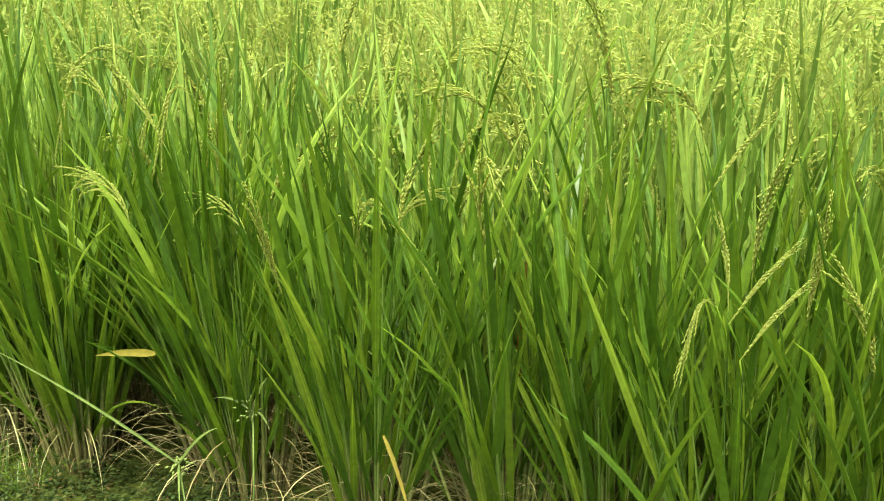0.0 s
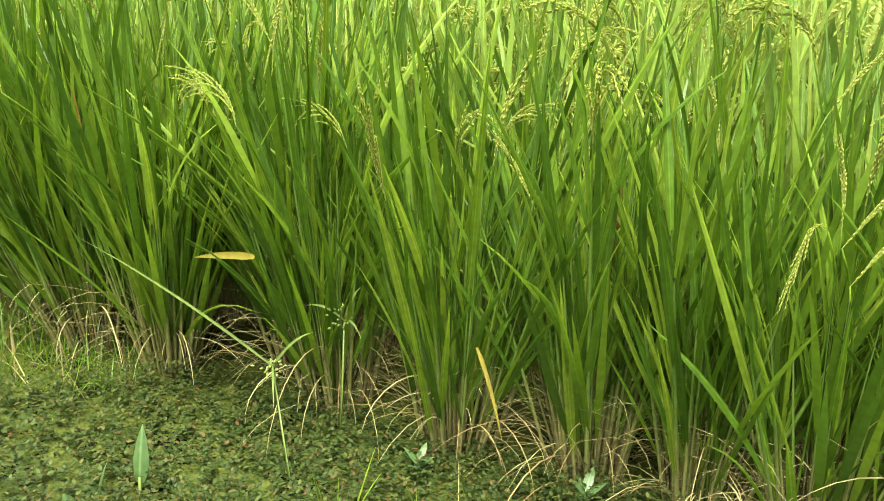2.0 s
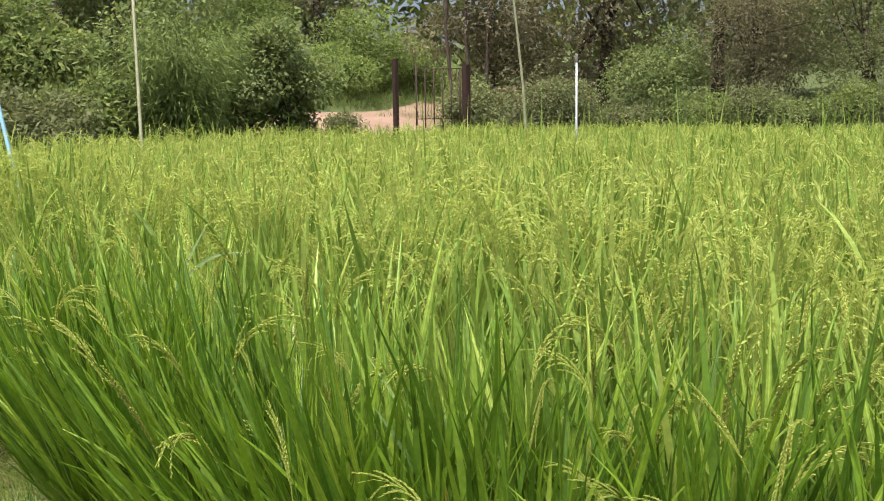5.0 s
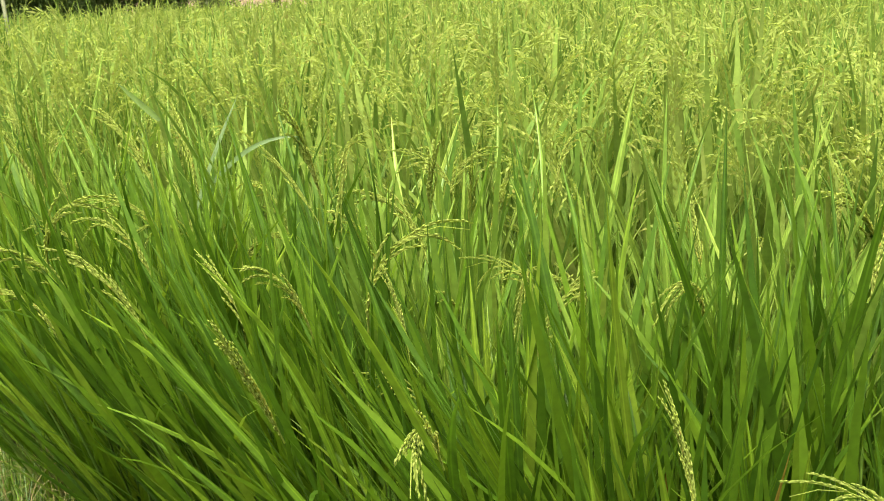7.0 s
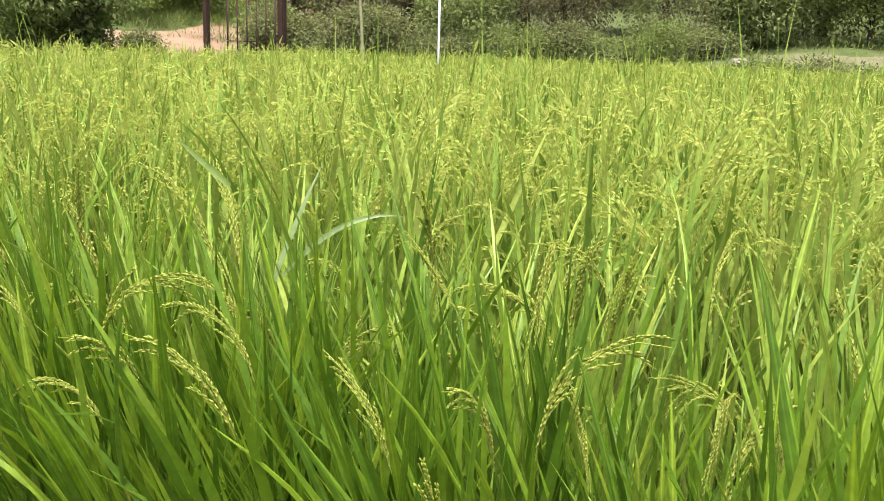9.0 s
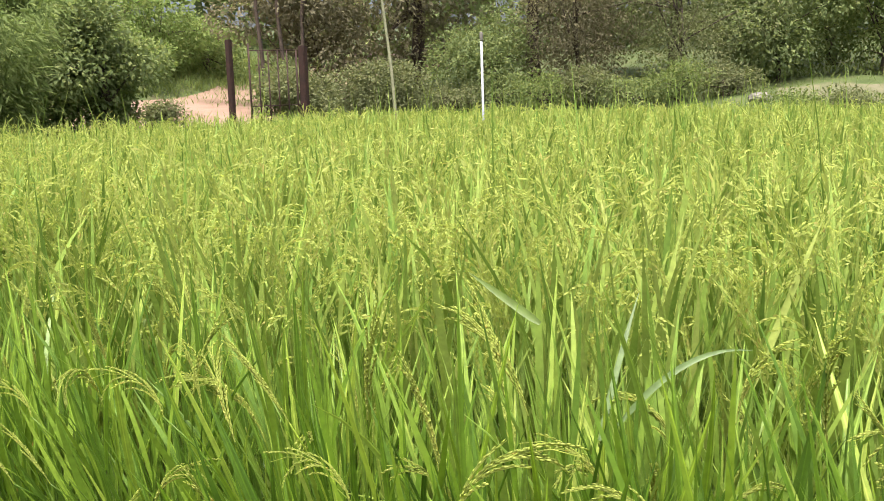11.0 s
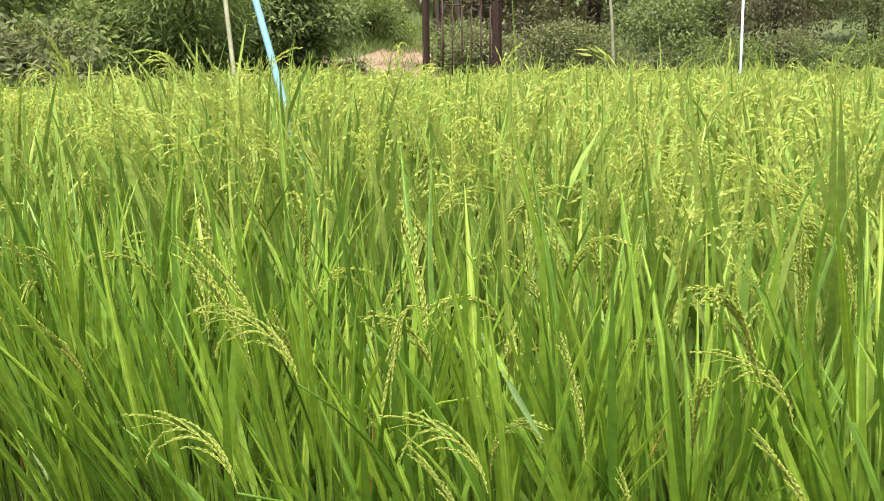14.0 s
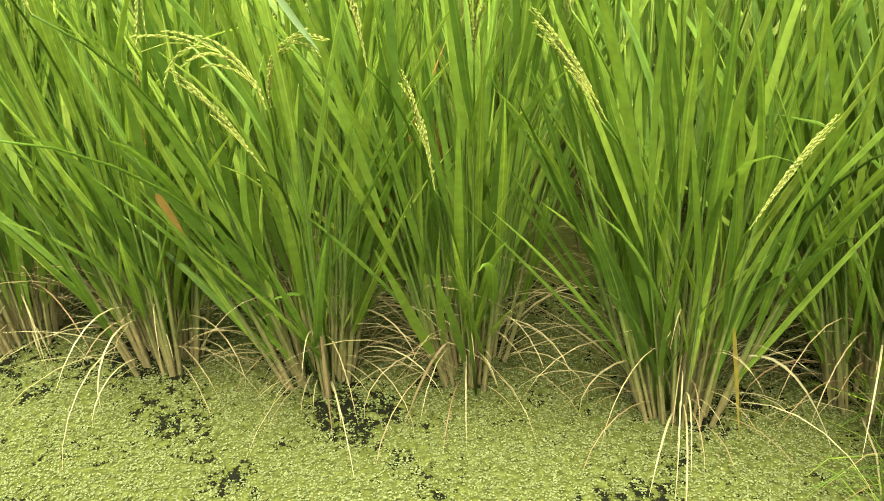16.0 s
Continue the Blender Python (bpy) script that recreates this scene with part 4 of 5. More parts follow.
bush(-11.7, 7.0, 0.8, 1.0, 6000, 0.10, T_GREEN, 109, BANK)
bush(-11.6, 9.45, 0.42, 0.5, 1500, 0.085, T_GREY, 105, "low pale weed beside the dirt track")
bush(-12.3, 13.4, 0.65, 1.0, 4500, 0.10, T_DARK, 160, "dark green bush behind the open gate")
bush(-11.3, 8.35, 0.4, 0.5, 1200, 0.08, T_BROWN, 110, "low brownish weed beside the dirt track")
bush(-16.3, 11.6, 1.4, 0.9, 6000, 0.11, T_BRIGHT, 116, "bright green low growth on the slope")
bush(-16.5, 14.4, 1.3, 1.0, 6000, 0.11, T_BRIGHT, 161, "bright green low growth on the slope")
bush(-16.7, 17.0, 1.4, 1.1, 6000, 0.11, T_GREEN, 162, "green low growth on the slope")
bush(-16.2, 9.4, 1.3, 0.9, 6000, 0.11, T_BRIGHT, 120, "bright green low growth on the slope")
bush(-12.6, 2.0, 1.7, 2.2, 10000, 0.13, T_GREEN, 106, "tall green bush behind the bank growth")
bush(-12.7, 4.6, 1.7, 2.0, 10000, 0.13, T_GREEN, 107, "tall green bush behind the bank growth")
bush(-13.0, 6.6, 1.5, 3.6, 10000, 0.12, T_DARK, 108, "tall dark bush behind the bank growth")
tree(-14.6, 1.2, 2.8, 7.0, 9000, 0.17, T_DARK, 111, "dark leafy tree behind the field bank", 0.2)
tree(-15.6, 4.6, 2.8, 7.0, 9000, 0.17, T_DARK, 112, "dark leafy tree behind the field bank", 0.2)
tree(-17.2, 8.0, 2.8, 7.5, 5500, 0.17, T_BROWN, 113, "tree with reddish brown leaves beyond the track", 0.3)
tree(-19.0, 11.2, 3.0, 7.5, 6000, 0.18, T_BROWN, 114, "tree with reddish brown leaves beyond the track", 0.3)
tree(-18.2, 15.2, 3.0, 7.5, 6500, 0.18, T_BROWN, 115, "tree with reddish brown leaves beyond the track", 0.26)
bush(-18.0, 12.8, 1.7, 1.6, 9000, 0.11, T_BRIGHT, 117, "bright green low growth on the slope")
bush(-17.4, 10.2, 1.6, 1.4, 9000, 0.11, T_BRIGHT, 118, "bright green low growth on the slope")
bush(-16.8, 15.4, 1.7, 1.8, 9000, 0.11, T_BRIGHT, 119, "bright green low growth on the slope")
# round the far corner and the far bank
bush(-10.9, 12.2, 0.9, 0.9, 8000, 0.09, T_GREY, 121, "grey-green bush beside the open gate")
bush(-10.4, 13.9, 1.3, 1.0, 11000, 0.09, T_GREY, 122, "grey-green bush on the far bank")
bush(-12.8, 15.0, 1.9, 3.0, 10000, 0.13, T_BROWN, 135, "tall brownish bush behind the bank growth")
tree(-11.4, 17.0, 2.8, 7.0, 12000, 0.16, T_BROWN, 123, "tall tree with brownish foliage and dark trunk", 0.16, 0.16)
tree(-9.0, 17.6, 2.6, 6.8, 12000, 0.16, T_BROWN, 124, "tall tree with brownish foliage and dark trunk", 0.16, 0.16)
bush(-9.0, 15.4, 1.3, 1.5, 9000, 0.09, T_DARK, 136, "dark low bush on the far bank")
bush(-7.6, 16.0, 1.8, 2.6, 15000, 0.085, T_BROWN, 125, "feathery brownish shrub on the far bank", 0.35)
bush(-5.9, 16.4, 1.9, 3.2, 17000, 0.085, T_GREY, 126, "pale feathery grey-green shrub on far bank", 0.35)
bush(-4.3, 17.2, 1.6, 2.4, 12000, 0.12, T_DARK, 127, "dark broad-leaved bush on the far bank")
bush(-2.6, 18.0, 1.8, 2.4, 11000, 0.12, T_GREEN, 128, "broad-leaved green bush on the far bank")
bush(-0.8, 18.6, 1.8, 2.5, 10000, 0.12, T_GREEN, 129, "broad-leaved green bush on the far bank")
bush(1.4, 19.2, 1.8, 2.6, 8000, 0.13, T_BRIGHT, 130, "bright green bush on the far bank")
for i, (x, y) in enumerate([(-9.4, 14.5), (-8.6, 14.7), (-7.8, 14.6), (-7.1, 14.8), (-6.3, 14.7), (-5.6, 14.9), (-4.9, 15.1)]):
    bush(x, y, 0.75 + 0.1 * (i % 3), 0.42 + 0.12 * (i % 2), 3200, 0.075, (T_GREY, T_DARK, T_GREEN)[i % 3], 140 + i, "low weedy growth along the far field edge")
for i, (x, y) in enumerate([(-3.7, 14.15), (-3.0, 14.2), (-2.2, 14.3), (-1.2, 14.35), (-0.1, 14.4), (1.1, 14.5)]):
    bush(x, y, 0.7, 0.15 + 0.05 * (i % 2), 3000, 0.075, (T_GREEN, T_GREY)[i % 2], 150 + i, "low weedy growth along the far field edge")
tree(-6.6, 19.4, 3.0, 7.0, 12000, 0.17, T_DARK, 131, "dark green tree behind the bank bushes", 0.15)
tree(-3.6, 20.6, 3.0, 7.0, 12000, 0.17, T_GREEN, 132, "leafy green tree behind the bank bushes", 0.15)
tree(-0.4, 21.4, 3.0, 7.0, 10000, 0.17, T_DARK, 133, "leafy green tree behind the bank bushes", 0.15)
tree(3.0, 22.0, 3.0, 7.0, 8000, 0.17, T_GREEN, 134, "leafy green tree behind the bank bushes", 0.15)


def bamboo(x, y, seed):
    rng = np.random.default_rng(seed)
    root = new("bamboo_clump")
    root.location = (x, y, float(height(x, y)))
    tagged(root, "feathery green bamboo clump on the field bank", "bamboo", "trees and bushes round the field")
    leaves = Heap()
    for i in range(26):
        a, q = rng.uniform(0, 6.28), rng.uniform(0.05, 0.35)
        out = np.array([math.cos(a), math.sin(a), 0])
        L = rng.uniform(1.2, 2.15)
        s = np.linspace(0, 1, 8)[:, None]
        line = out * q + np.array([0, 0, 1.0]) * (L * (s - 0.22 * s ** 3)) + out * (L * rng.uniform(0.12, 0.38)) * s ** 2.2
        line[0, 2] = -0.1
        part("culm", mesh_of("culm", *tube(line, np.linspace(0.013, 0.004, 8), 5), [T_BAMBOO]), root)
        n = 300
        u = rng.uniform(0.12, 1, n)
        P = np.stack([np.interp(u, s[:, 0], line[:, c]) for c in range(3)], 1) + rng.normal(0, 0.12, (n, 3))
        Z = unit(rng.normal(0, 0.5, (n, 3)) + out * 0.6 + np.array([0, 0, -0.5]))
        X, Y = axes(Z, rng.normal(0, 1, (n, 3)))
        k = rng.uniform(0.07, 0.15, n)[:, None]
        leaves.many(CARD, P, X * k * 0.17, Y * k, Z * k)
    part("foliage", leaves.mesh("foliage", [T_BAMBOO], smooth=False), root)


for x, y, seed in ((-12.7, 13.55, 160), (-12.5, 13.75, 161), (-12.1, 13.9, 162)):
    tops = [(0.1, 0.0, 3.6, 0.5, 0.8), (-0.3, 0.2, 4.3, 0.6, 0.8), (0.3, -0.2, 4.9, 0.5, 0.8)]
    plant("sapling", x, y, tops, 900, 0.11, T_BROWN, seed, "slender young tree with a bare brown trunk", "tree", 5.0, 0.045)
bamboo(-10.8, 5.9, 201)
bamboo(-11.6, 6.6, 202)


def woods():
    """Far woods that close the view behind the nearer trees."""
    rng = np.random.default_rng(9)
    blobs = []
    for i in range(46):
        a = radians(-25 + 115 * (i / 45) + rng.uniform(-1, 1))
        d = rng.uniform(26, 34)
        x, y = -2 - d * math.sin(a), d * math.cos(a)
        z = float(height(x, y))
        top = 3.4 if 46 < math.degrees(a) < 80 else 8.0
        for k in range(3):
            blobs.append((x + rng.uniform(-1, 1), y + rng.uniform(-1, 1), z + 0.6 + top * 0.38 * k, rng.uniform(1.4, 2.4), 0.8))
    h = crown_form(rng, blobs, 36000, 0.5, 0.5)
    tagged(new("far_woods", h.mesh("far_woods", [T_DARK], smooth=False)), "dense dark green woods far behind the field", "woods", kind="stuff")


woods()


def bank_grass():
    """Short grass and weeds on the banks and the slope."""
    rng = np.random.default_rng(12)
    n = 26000
    a = np.stack([rng.uniform(-16, 4, n), rng.uniform(13.45, 20, n)], 1)
    b = np.stack([rng.uniform(-12.3, -9.75, n), rng.uniform(-1, 14, n)], 1)
    c = np.stack([rng.uniform(-22, -15.7, n), rng.uniform(4, 24, n)], 1)
    a = a[(a[:, 0] < -4.2) | (a[:, 1] > 16.6) | (rng.uniform(0, 1, n) < 0.12)]
    d = np.stack([rng.uniform(-18.2, -15.6, n), rng.uniform(8, 20, n)], 1)
    P = np.concatenate([a[:5000], b[:4000], c[:4000], d[:11000]])
    n = len(P)
    tall = np.where(np.arange(n) >= n - 11000, 1.4, 1.0)
    base = np.concatenate([P, height(P[:, 0], P[:, 1])[:, None] - 0.01], 1)
    az = rng.uniform(0, 6.28, n)
    s = np.stack([np.cos(az), np.sin(az), np.zeros(n)], 1)
    D = unit(np.array([0, 0, 1.0]) + s * rng.uniform(0.1, 0.9, n)[:, None])
    X, Y = axes(D, s)
    L = (rng.uniform(0.1, 0.34, n) * tall)[:, None]
    h = Heap().many(LEAF_FAR[4], base, X * 0.016, Y * L, D * L)
    tagged(new("bank_grass", h.mesh("bank_grass", [T_GREEN])), "short green grass and weeds on the earth banks", "grass", kind="stuff")


bank_grass()


def rock(x, y, r, seed):
    rng = np.random.default_rng(seed)
    b = bmesh.new()
    bmesh.ops.create_icosphere(b, subdivisions=3, radius=r)
    off = Vector(rng.uniform(0, 9, 3))
    for v in b.verts:
        v.co *= 1 + 0.35 * noise.noise(v.co * 1.6 / r + off)
        v.co.z *= 0.6
    me = bpy.data.meshes.new("rock")
    b.to_mesh(me)
    b.free()
    me.materials.append(STONE)
    ob = new("rock", me)
    ob.location = (x, y, float(height(x, y)) + r * 0.12)
    tagged(ob, "weathered grey-brown stone on the far bank", "rock")


rock(-4.3, 14.7, 0.17, 1)


def bank_path():
    """Trodden dry earth along the far bank."""
    t = np.linspace(-4.1, 9, 40)
    cols = np.linspace(0, 1, 6)
    lo = 14.35 + 0.18 * np.sin(t * 1.9) + 0.1 * np.sin(t * 4.7) + 0.9 * np.exp(-(t + 4.1) * 2)
    hi = 16.5 + 0.22 * np.sin(t * 1.3 + 1) + 0.1 * np.sin(t * 5.1) - 0.9 * np.exp(-(t + 4.1) * 1.2)
    v = []
    for c in cols:
        y = lo + (hi - lo) * c
        v.append(np.stack([t, y, height(t, y) + 0.015 + 0.02 * math.sin(math.pi * c)], 1))
    k = len(t)
    f = [(c * k + i, c * k + i + 1, c * k + k + i + 1, c * k + k + i) for c in range(5) for i in range(k - 1)]
    tagged(new("bank_path", mesh_of("bank_path", np.concatenate(v), f, [TAN])), "dry tan earth path along the far bank", "path", kind="structure")


bank_path()

# ---- weeds and floating growth at the water's edge ----
def duckweed():
    """A mat of tiny floating fronds with dark holes of open water."""
    rng = np.random.default_rng(17)
    P = np.stack([rng.uniform(-4.75, -3.05, 150000), rng.uniform(-0.50, 0.40, 150000)], 1)
    x, y = P[:, 0], P[:, 1]
    fine = np.sin(118 * x + 21 * y + 2 * np.sin(40 * y)) * np.sin(109 * y - 17 * x + 2 * np.sin(47 * x))
    finer = np.sin(251 * x - 37 * y + 2 * np.sin(83 * y)) * np.sin(237 * y + 29 * x + 2 * np.sin(91 * x))
    P = P[0.6 * gap_map(x, y) + 0.55 * fine + 0.6 * finer + rng.normal(0, 0.15, len(P)) < 0.46]
    n = len(P)
    base = np.concatenate([P, rng.uniform(0.0015, 0.005, n)[:, None]], 1)
    az = rng.uniform(0, 6.28, n)
    Z = unit(np.stack([np.cos(az), np.sin(az), rng.normal(0, 0.07, n)], 1))
    X, Y = axes(Z, np.tile([0, 0, 1.0], (n, 1)) + rng.normal(0, 0.1, (n, 3)))
    s = rng.uniform(0.0022, 0.0044, n)[:, None]
    h = Heap().many(CARD, base, X * s * 0.85, Y * s, Z * s)
    tagged(new("duckweed", h.mesh("duckweed", [DUCKWEED], smooth=False)), "pale green duckweed mat floating on the water", "duckweed", kind="stuff")


duckweed()
OVAL = ribbon(0.5, 2, 2, curl=1.0)


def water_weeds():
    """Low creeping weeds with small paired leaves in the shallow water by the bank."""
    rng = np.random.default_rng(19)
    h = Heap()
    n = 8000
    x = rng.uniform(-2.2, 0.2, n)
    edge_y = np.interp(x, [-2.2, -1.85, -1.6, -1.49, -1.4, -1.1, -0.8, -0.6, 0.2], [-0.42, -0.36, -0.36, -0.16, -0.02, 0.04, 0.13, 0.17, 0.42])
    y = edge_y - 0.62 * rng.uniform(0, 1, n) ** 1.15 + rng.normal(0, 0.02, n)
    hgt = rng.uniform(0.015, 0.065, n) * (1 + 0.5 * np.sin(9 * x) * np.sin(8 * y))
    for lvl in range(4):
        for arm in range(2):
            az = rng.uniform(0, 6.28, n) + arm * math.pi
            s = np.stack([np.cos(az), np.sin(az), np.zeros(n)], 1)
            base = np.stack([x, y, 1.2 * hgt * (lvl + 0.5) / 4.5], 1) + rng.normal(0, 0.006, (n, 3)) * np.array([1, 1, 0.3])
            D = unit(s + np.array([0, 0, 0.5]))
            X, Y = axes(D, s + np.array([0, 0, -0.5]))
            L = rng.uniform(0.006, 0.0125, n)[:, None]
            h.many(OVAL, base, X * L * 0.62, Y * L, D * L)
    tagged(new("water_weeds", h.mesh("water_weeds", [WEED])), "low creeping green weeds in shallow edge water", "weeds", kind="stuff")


water_weeds()


def curve_blade(name, root, start, end, sag, width, mat, segs=9, label=""):
    """A narrow blade from start to end, sagging below the straight line."""
    a, b = np.array(start, float), np.array(end, float)
    s = np.linspace(0, 1, segs + 1)
    mid = a + (b - a) * s[:, None] + np.array([0, 0, -1.0]) * (sag * 4 * s * (1 - s))[:, None]
    d = unit(b - a)
    w = np.cross(d, [0.2, -1.0, 0.3])
    w = unit(w)
    wide = np.interp(s, [0, 0.15, 0.6, 1], [0.5, 1, 0.8, 0.05]) * width / 2
    n = np.cross(w, d)
    v = np.concatenate([mid + w * (wide * c)[:, None] + n * (abs(c) * wide * 0.25)[:, None] for c in (-1, 0, 1)])
    k = segs + 1
    f = [(c * k + i, c * k + k + i, c * k + k + i + 1, c * k + i + 1) for c in range(2) for i in range(segs)]
    me = mesh_of(name, v, f, [mat])
    return part(name, me, root, label) if root else new(name, me)


def sedge(foot, head, bracts, seed):
    """A sedge: a three-cornered stem, a knobbly green head and long bracts."""
    rng = np.random.default_rng(seed)
    root = new("sedge")
    root.location = foot
    tagged(root, "green sedge with clustered flower head and long bracts", "sedge", "sedges in the shallow water")
    f, h = np.zeros(3), np.array(head) - np.array(foot)
    mid = (f + h) / 2 + np.array([0.012, -0.01, 0])
    part("stem", mesh_of("stem", *tube([f, mid, h], [0.0028, 0.0024, 0.0018], 3), [SEDGE]), root)
    k = Heap()
    n = 34
    P = h + rng.normal(0, 0.009, (n, 3))
    Z = unit(P - h + rng.normal(0, 0.004, (n, 3)))
    X, Y = axes(Z, rng.normal(0, 1, (n, 3)))
    k.many(spindle(4), P, X * 0.0045, Y * 0.0045, Z * 0.009)
    part("flower_head", k.mesh("flower_head", [SEDGE_HEAD], smooth=False), root)
    for b in bracts:
        curve_blade("bract", root, h, np.array(b) - np.array(foot), -0.012, 0.0052, SEDGE)


sedge((-0.961, -0.214, 0.000), (-1.071, -0.162, 0.191), [(-1.462, -0.266, 0.338), (-1.002, -0.140, 0.268), (-1.023, -0.203, 0.147)], 1)
sedge((-1.033, -0.040, 0.0), (-1.045, -0.023, 0.239), [(-1.010, -0.021, 0.310), (-1.120, -0.046, 0.249), (-0.998, -0.030, 0.222)], 2)
sedge((-1.719, -0.326, 0.0), (-1.760, -0.310, 0.170), [(-1.850, -0.300, 0.200), (-1.656, -0.296, 0.212), (-1.780, -0.360, 0.140)], 3)


def grass_tuft(x, y, count, tall, seed):
    rng = np.random.default_rng(seed)
    root = new("grass_tuft")
    root.location = (x, y, 0)
    tagged(root, "thin upright green grass tuft in shallow water", "grass", "grass tufts by the bank")
    for i in range(count):
        az = rng.uniform(0, 6.28)
        s = np.array([math.cos(az), math.sin(az), 0])
        D = unit(np.array([0, 0, 1.0]) + s * rng.uniform(0.02, 0.3))
        blade("leaf", LEAF_ME, root, s * rng.uniform(0, 0.02) - np.array([0, 0, 0.01]), D, s, tall * rng.uniform(0.5, 1), rng.uniform(0.0024, 0.004), rng.integers(0, 4))


for i, (x, y, c, t) in enumerate([(-1.62, -0.36, 9, 0.22), (-1.75, -0.42, 7, 0.2), (-0.86, -0.22, 8, 0.17), (-0.74, -0.16, 7, 0.16), (-1.9, -0.36, 8, 0.2), (-0.66, -0.1, 6, 0.14)]):
    grass_tuft(x, y, c, t, 40 + i)


def edge_grass():
    """Low thin grass and dry straw in front of the hills' feet."""
    rng = np.random.default_rng(61)
    n = 3400
    x = np.where(np.arange(n) < 2600, rng.uniform(-3.3, -1.45, n), rng.uniform(-3.3, -2.9, n))
    feet = sorted(EDGE)
    y = np.interp(x, [p[0] for p in feet], [p[1] for p in feet]) + 0.04 - np.interp(x, [-3.1, -2.9], [0.38, 0.30]) * rng.uniform(0, 1, n) ** 1.3
    az = rng.uniform(0, 6.28, n)
    s = np.stack([np.cos(az), np.sin(az), np.zeros(n)], 1)
    D = unit(np.array([0, 0, 1.0]) + s * rng.uniform(0.05, 0.8, n)[:, None])
    X, Y = axes(D, s)
    L = (rng.uniform(0.07, 0.24, n) * np.interp(x, [-3.3, -3.15, -2.9, -1.8, -1.45], [0.9, 1.5, 1.2, 1, 0.5]))[:, None]
    W = rng.uniform(0.0016, 0.0036, n)[:, None]
    dry = rng.uniform(size=n) < 0.22
    bend = rng.integers(0, 8, n)
    h = Heap()
    for k in range(8):
        for mat in (0, 1):
            q = (bend == k) & (dry == bool(mat))
            h.many(LEAF_LOW[k], np.stack([x, y, np.full(n, -0.01)], 1)[q], X[q] * W[q], Y[q] * L[q], D[q] * L[q], mat)
    tagged(new("edge_grass", h.mesh("edge_grass", [LEAF_MASS, DEAD_FIELD])), "low thin green grass with dry straw by rice stems", "grass", kind="stuff")


edge_grass()


def water_plantain():
    """Three smooth upright oval leaves on stalks."""
    root = new("water_plantain")
    root.location = (-1.13, -0.40, 0)
    tagged(root, "smooth oval-leaved water plant by the bank", "water plant")
    big = mesh_of("oval_leaf", *ribbon(0.35, 10, 5, curl=2.0), [BROAD])
    for x, y, z, L, W, az in ((-0.045, -0.03, 0.02, 0.065, 0.042, 0.9), (-0.02, 0.03, 0.03, 0.095, 0.026, 2.2), (-0.022, -0.085, 0.012, 0.052, 0.048, 3.6)):
        s = np.array([math.cos(az), math.sin(az), 0])
        D = unit(np.array([0, 0, 1.0]) + s * 0.12)
        X, Y = axes(D, s)
        part("stalk", mesh_of("stalk", *tube([(x, y, -0.02), (x, y, z + 0.01)], [0.003, 0.0025], 6), [SEDGE]), root)
        part("leaf", big, root, "", as_matrix((x, y, z), X * W, Y * L, D * L))


water_plantain()


def herb(x, y, seed):
    rng = np.random.default_rng(seed)
    root = new("herb")
    root.location = (x, y, 0)
    tagged(root, "small bright green herb sprouting from the water", "herb")
    part("stem", mesh_of("stem", *tube([(0, 0, -0.01), (0.003, 0, 0.05)], [0.002, 0.0015], 5), [SEDGE]), root)
    me = mesh_of("leaf", *ribbon(0.6, 6, 3, curl=1.2), [BROAD])
    for i in range(7):
        az = i * 2.4
        s = np.array([math.cos(az), math.sin(az), 0])
        D = unit(s * 0.8 + np.array([0, 0, 0.9]))
        X, Y = axes(D, s - np.array([0, 0, 0.5]))
        L = rng.uniform(0.03, 0.045)
        part("leaf", me, root, "", as_matrix((0.003, 0, 0.02 + 0.005 * i), X * L * 0.4, Y * L, D * L))


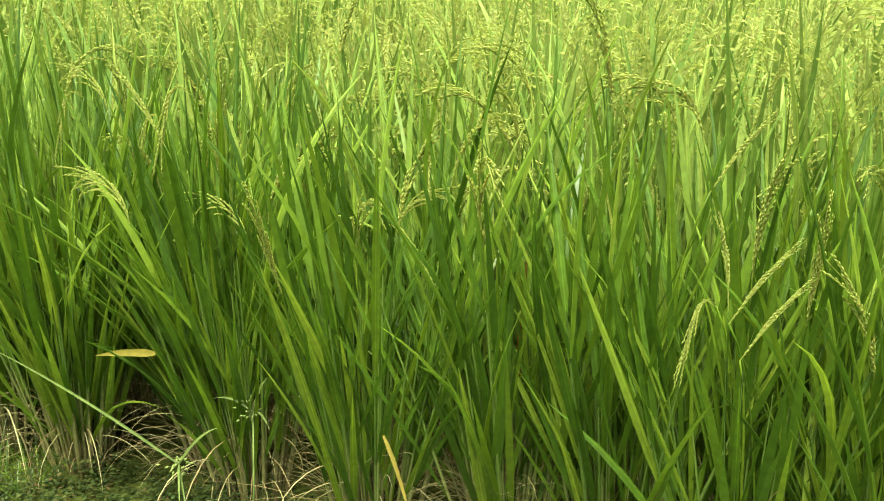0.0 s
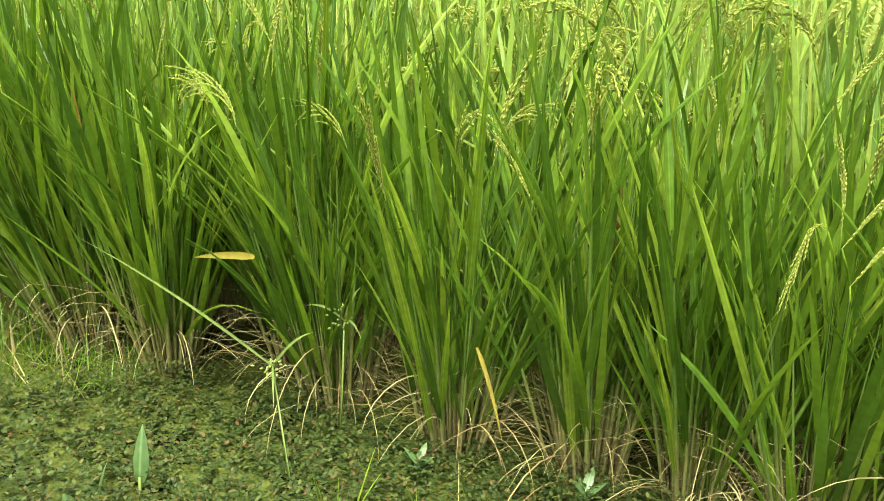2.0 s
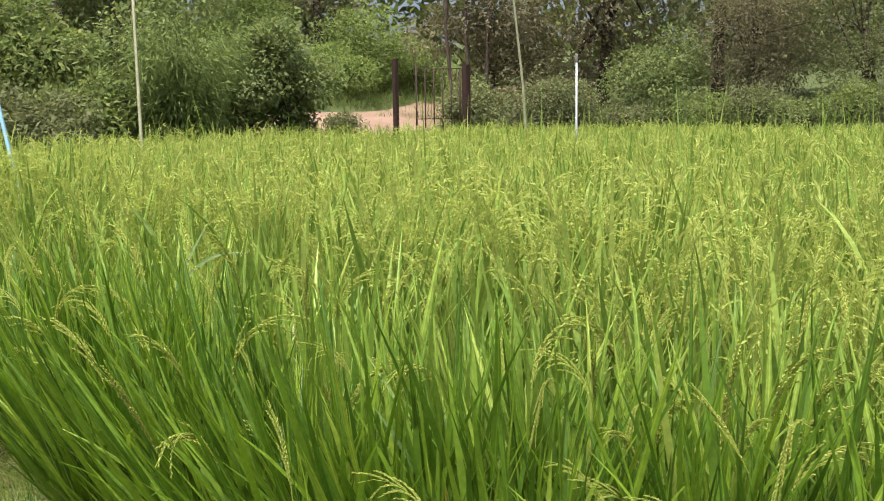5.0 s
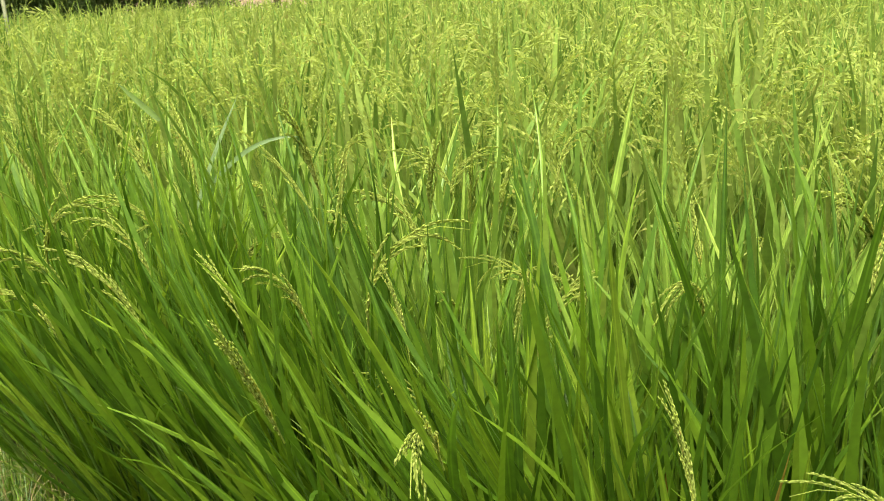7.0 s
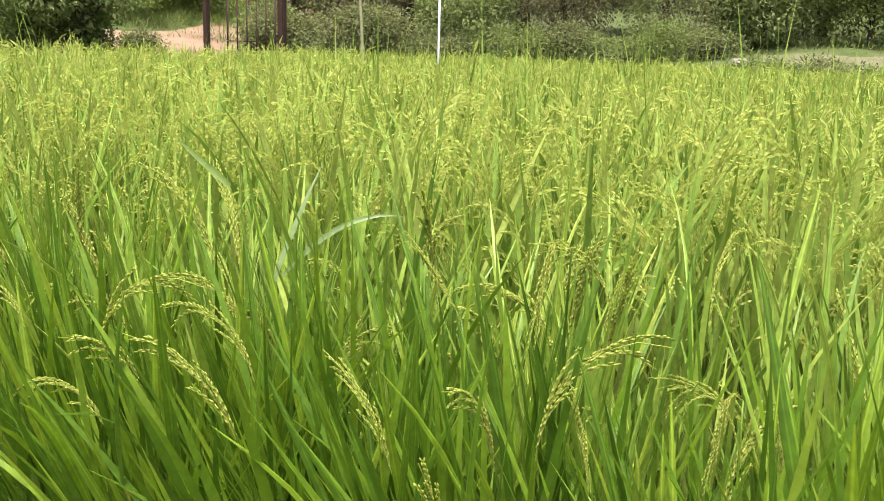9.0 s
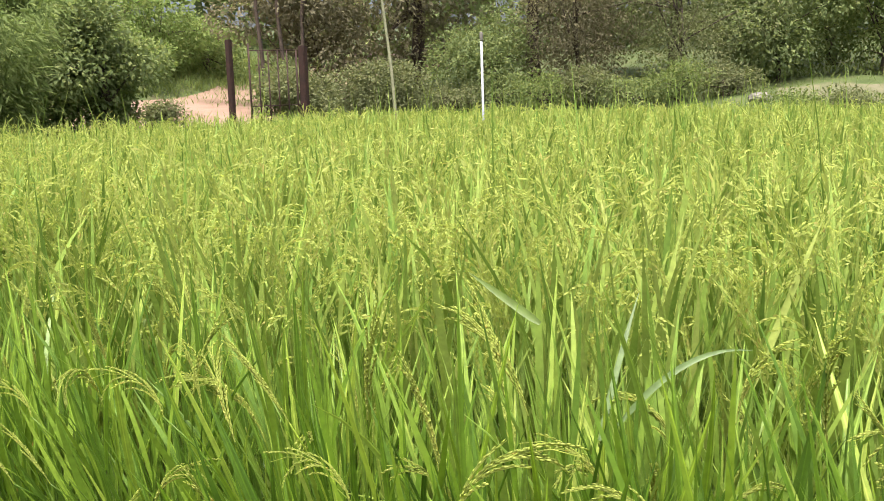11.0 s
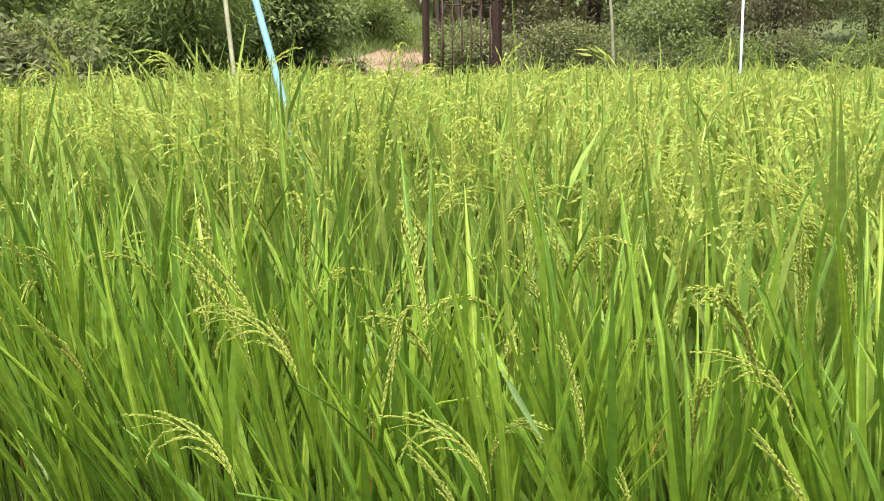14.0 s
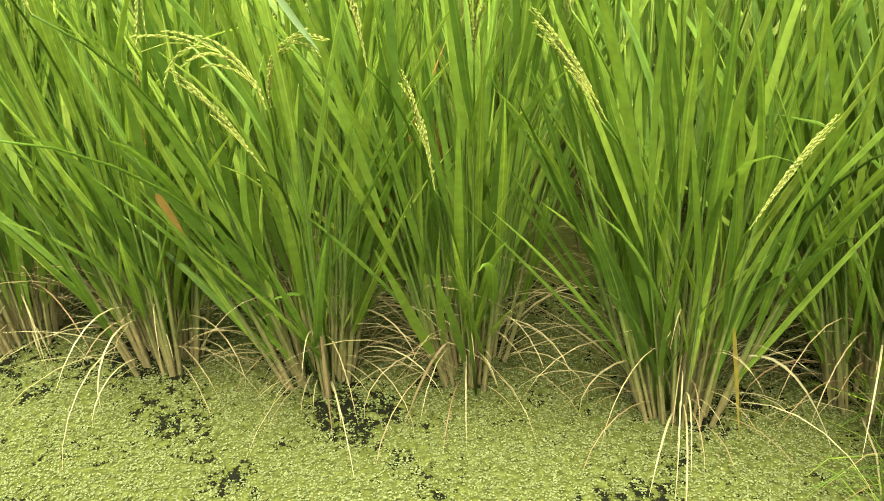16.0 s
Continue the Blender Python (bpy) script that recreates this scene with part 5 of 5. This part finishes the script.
herb(-0.61, 0.09, 1)
herb(-0.86, -0.03, 2)


def loose(name, label, category, start, end, sag, width, mat):
    ob = curve_blade(name, None, start, end, sag, width, mat)
    return tagged(ob, label, category)


# single fallen or yellowed blades caught among the plants
loose("fallen_leaf", "yellow rice leaf caught between the plants", "leaf", (-1.112, -0.164, 0.372), (-1.256, -0.173, 0.333), -0.003, 0.013, YELLOW)
loose("fallen_leaf", "bent orange-brown rice leaf hanging beside the stems", "leaf", (-0.758, -0.031, 0.290), (-0.696, -0.033, 0.154), -0.012, 0.0075, YELLOW)
loose("fallen_leaf", "pale bluish leaf blade hanging among the rice", "leaf", (-3.999, -0.168, 0.687), (-3.952, -0.175, 0.630), 0.002, 0.008, PALE)
loose("fallen_leaf", "orange dry leaf tip standing by the stems", "leaf", (-4.033, -0.371, 0.554), (-4.026, -0.351, 0.500), 0.0, 0.009, ORANGE)
loose("fallen_leaf", "long dry straw blade bent over the water", "leaf", (-3.51, 0.10, 0.14), (-3.36, 0.11, 0.0), -0.06, 0.004, DEAD)
loose("fallen_leaf", "yellow dry straw blade standing in the duckweed", "leaf", (-3.515, 0.085, 0.20), (-3.486, 0.104, 0.0), 0.0, 0.006, YELLOW)
loose("fallen_leaf", "pale dry straw blade bent down to water", "leaf", (-4.06, -0.04, 0.17), (-4.046, -0.065, 0.0), -0.01, 0.004, DEAD)
loose("fallen_leaf", "pale dry straw blade crossing above the duckweed", "leaf", (-3.90, 0.03, 0.14), (-3.957, -0.014, 0.0), -0.02, 0.004, DEAD)

# long blades that stand out above the crop
loose("rice_leaf", "broad bright yellow-green rice leaf above the crop", "leaf", (-2.80, 0.11, 0.86), (-2.92, 0.12, 0.93), 0.0, 0.013, SEDGE)
loose("rice_leaf", "pale arching rice leaf bent over the crop", "leaf", (-2.67, 0.07, 0.73), (-2.50, 0.17, 0.83), -0.035, 0.010, PALE)
loose("rice_leaf", "pale upright rice leaf among the heads", "leaf", (-2.70, 0.08, 0.70), (-2.67, 0.19, 0.90), -0.008, 0.010, PALE)
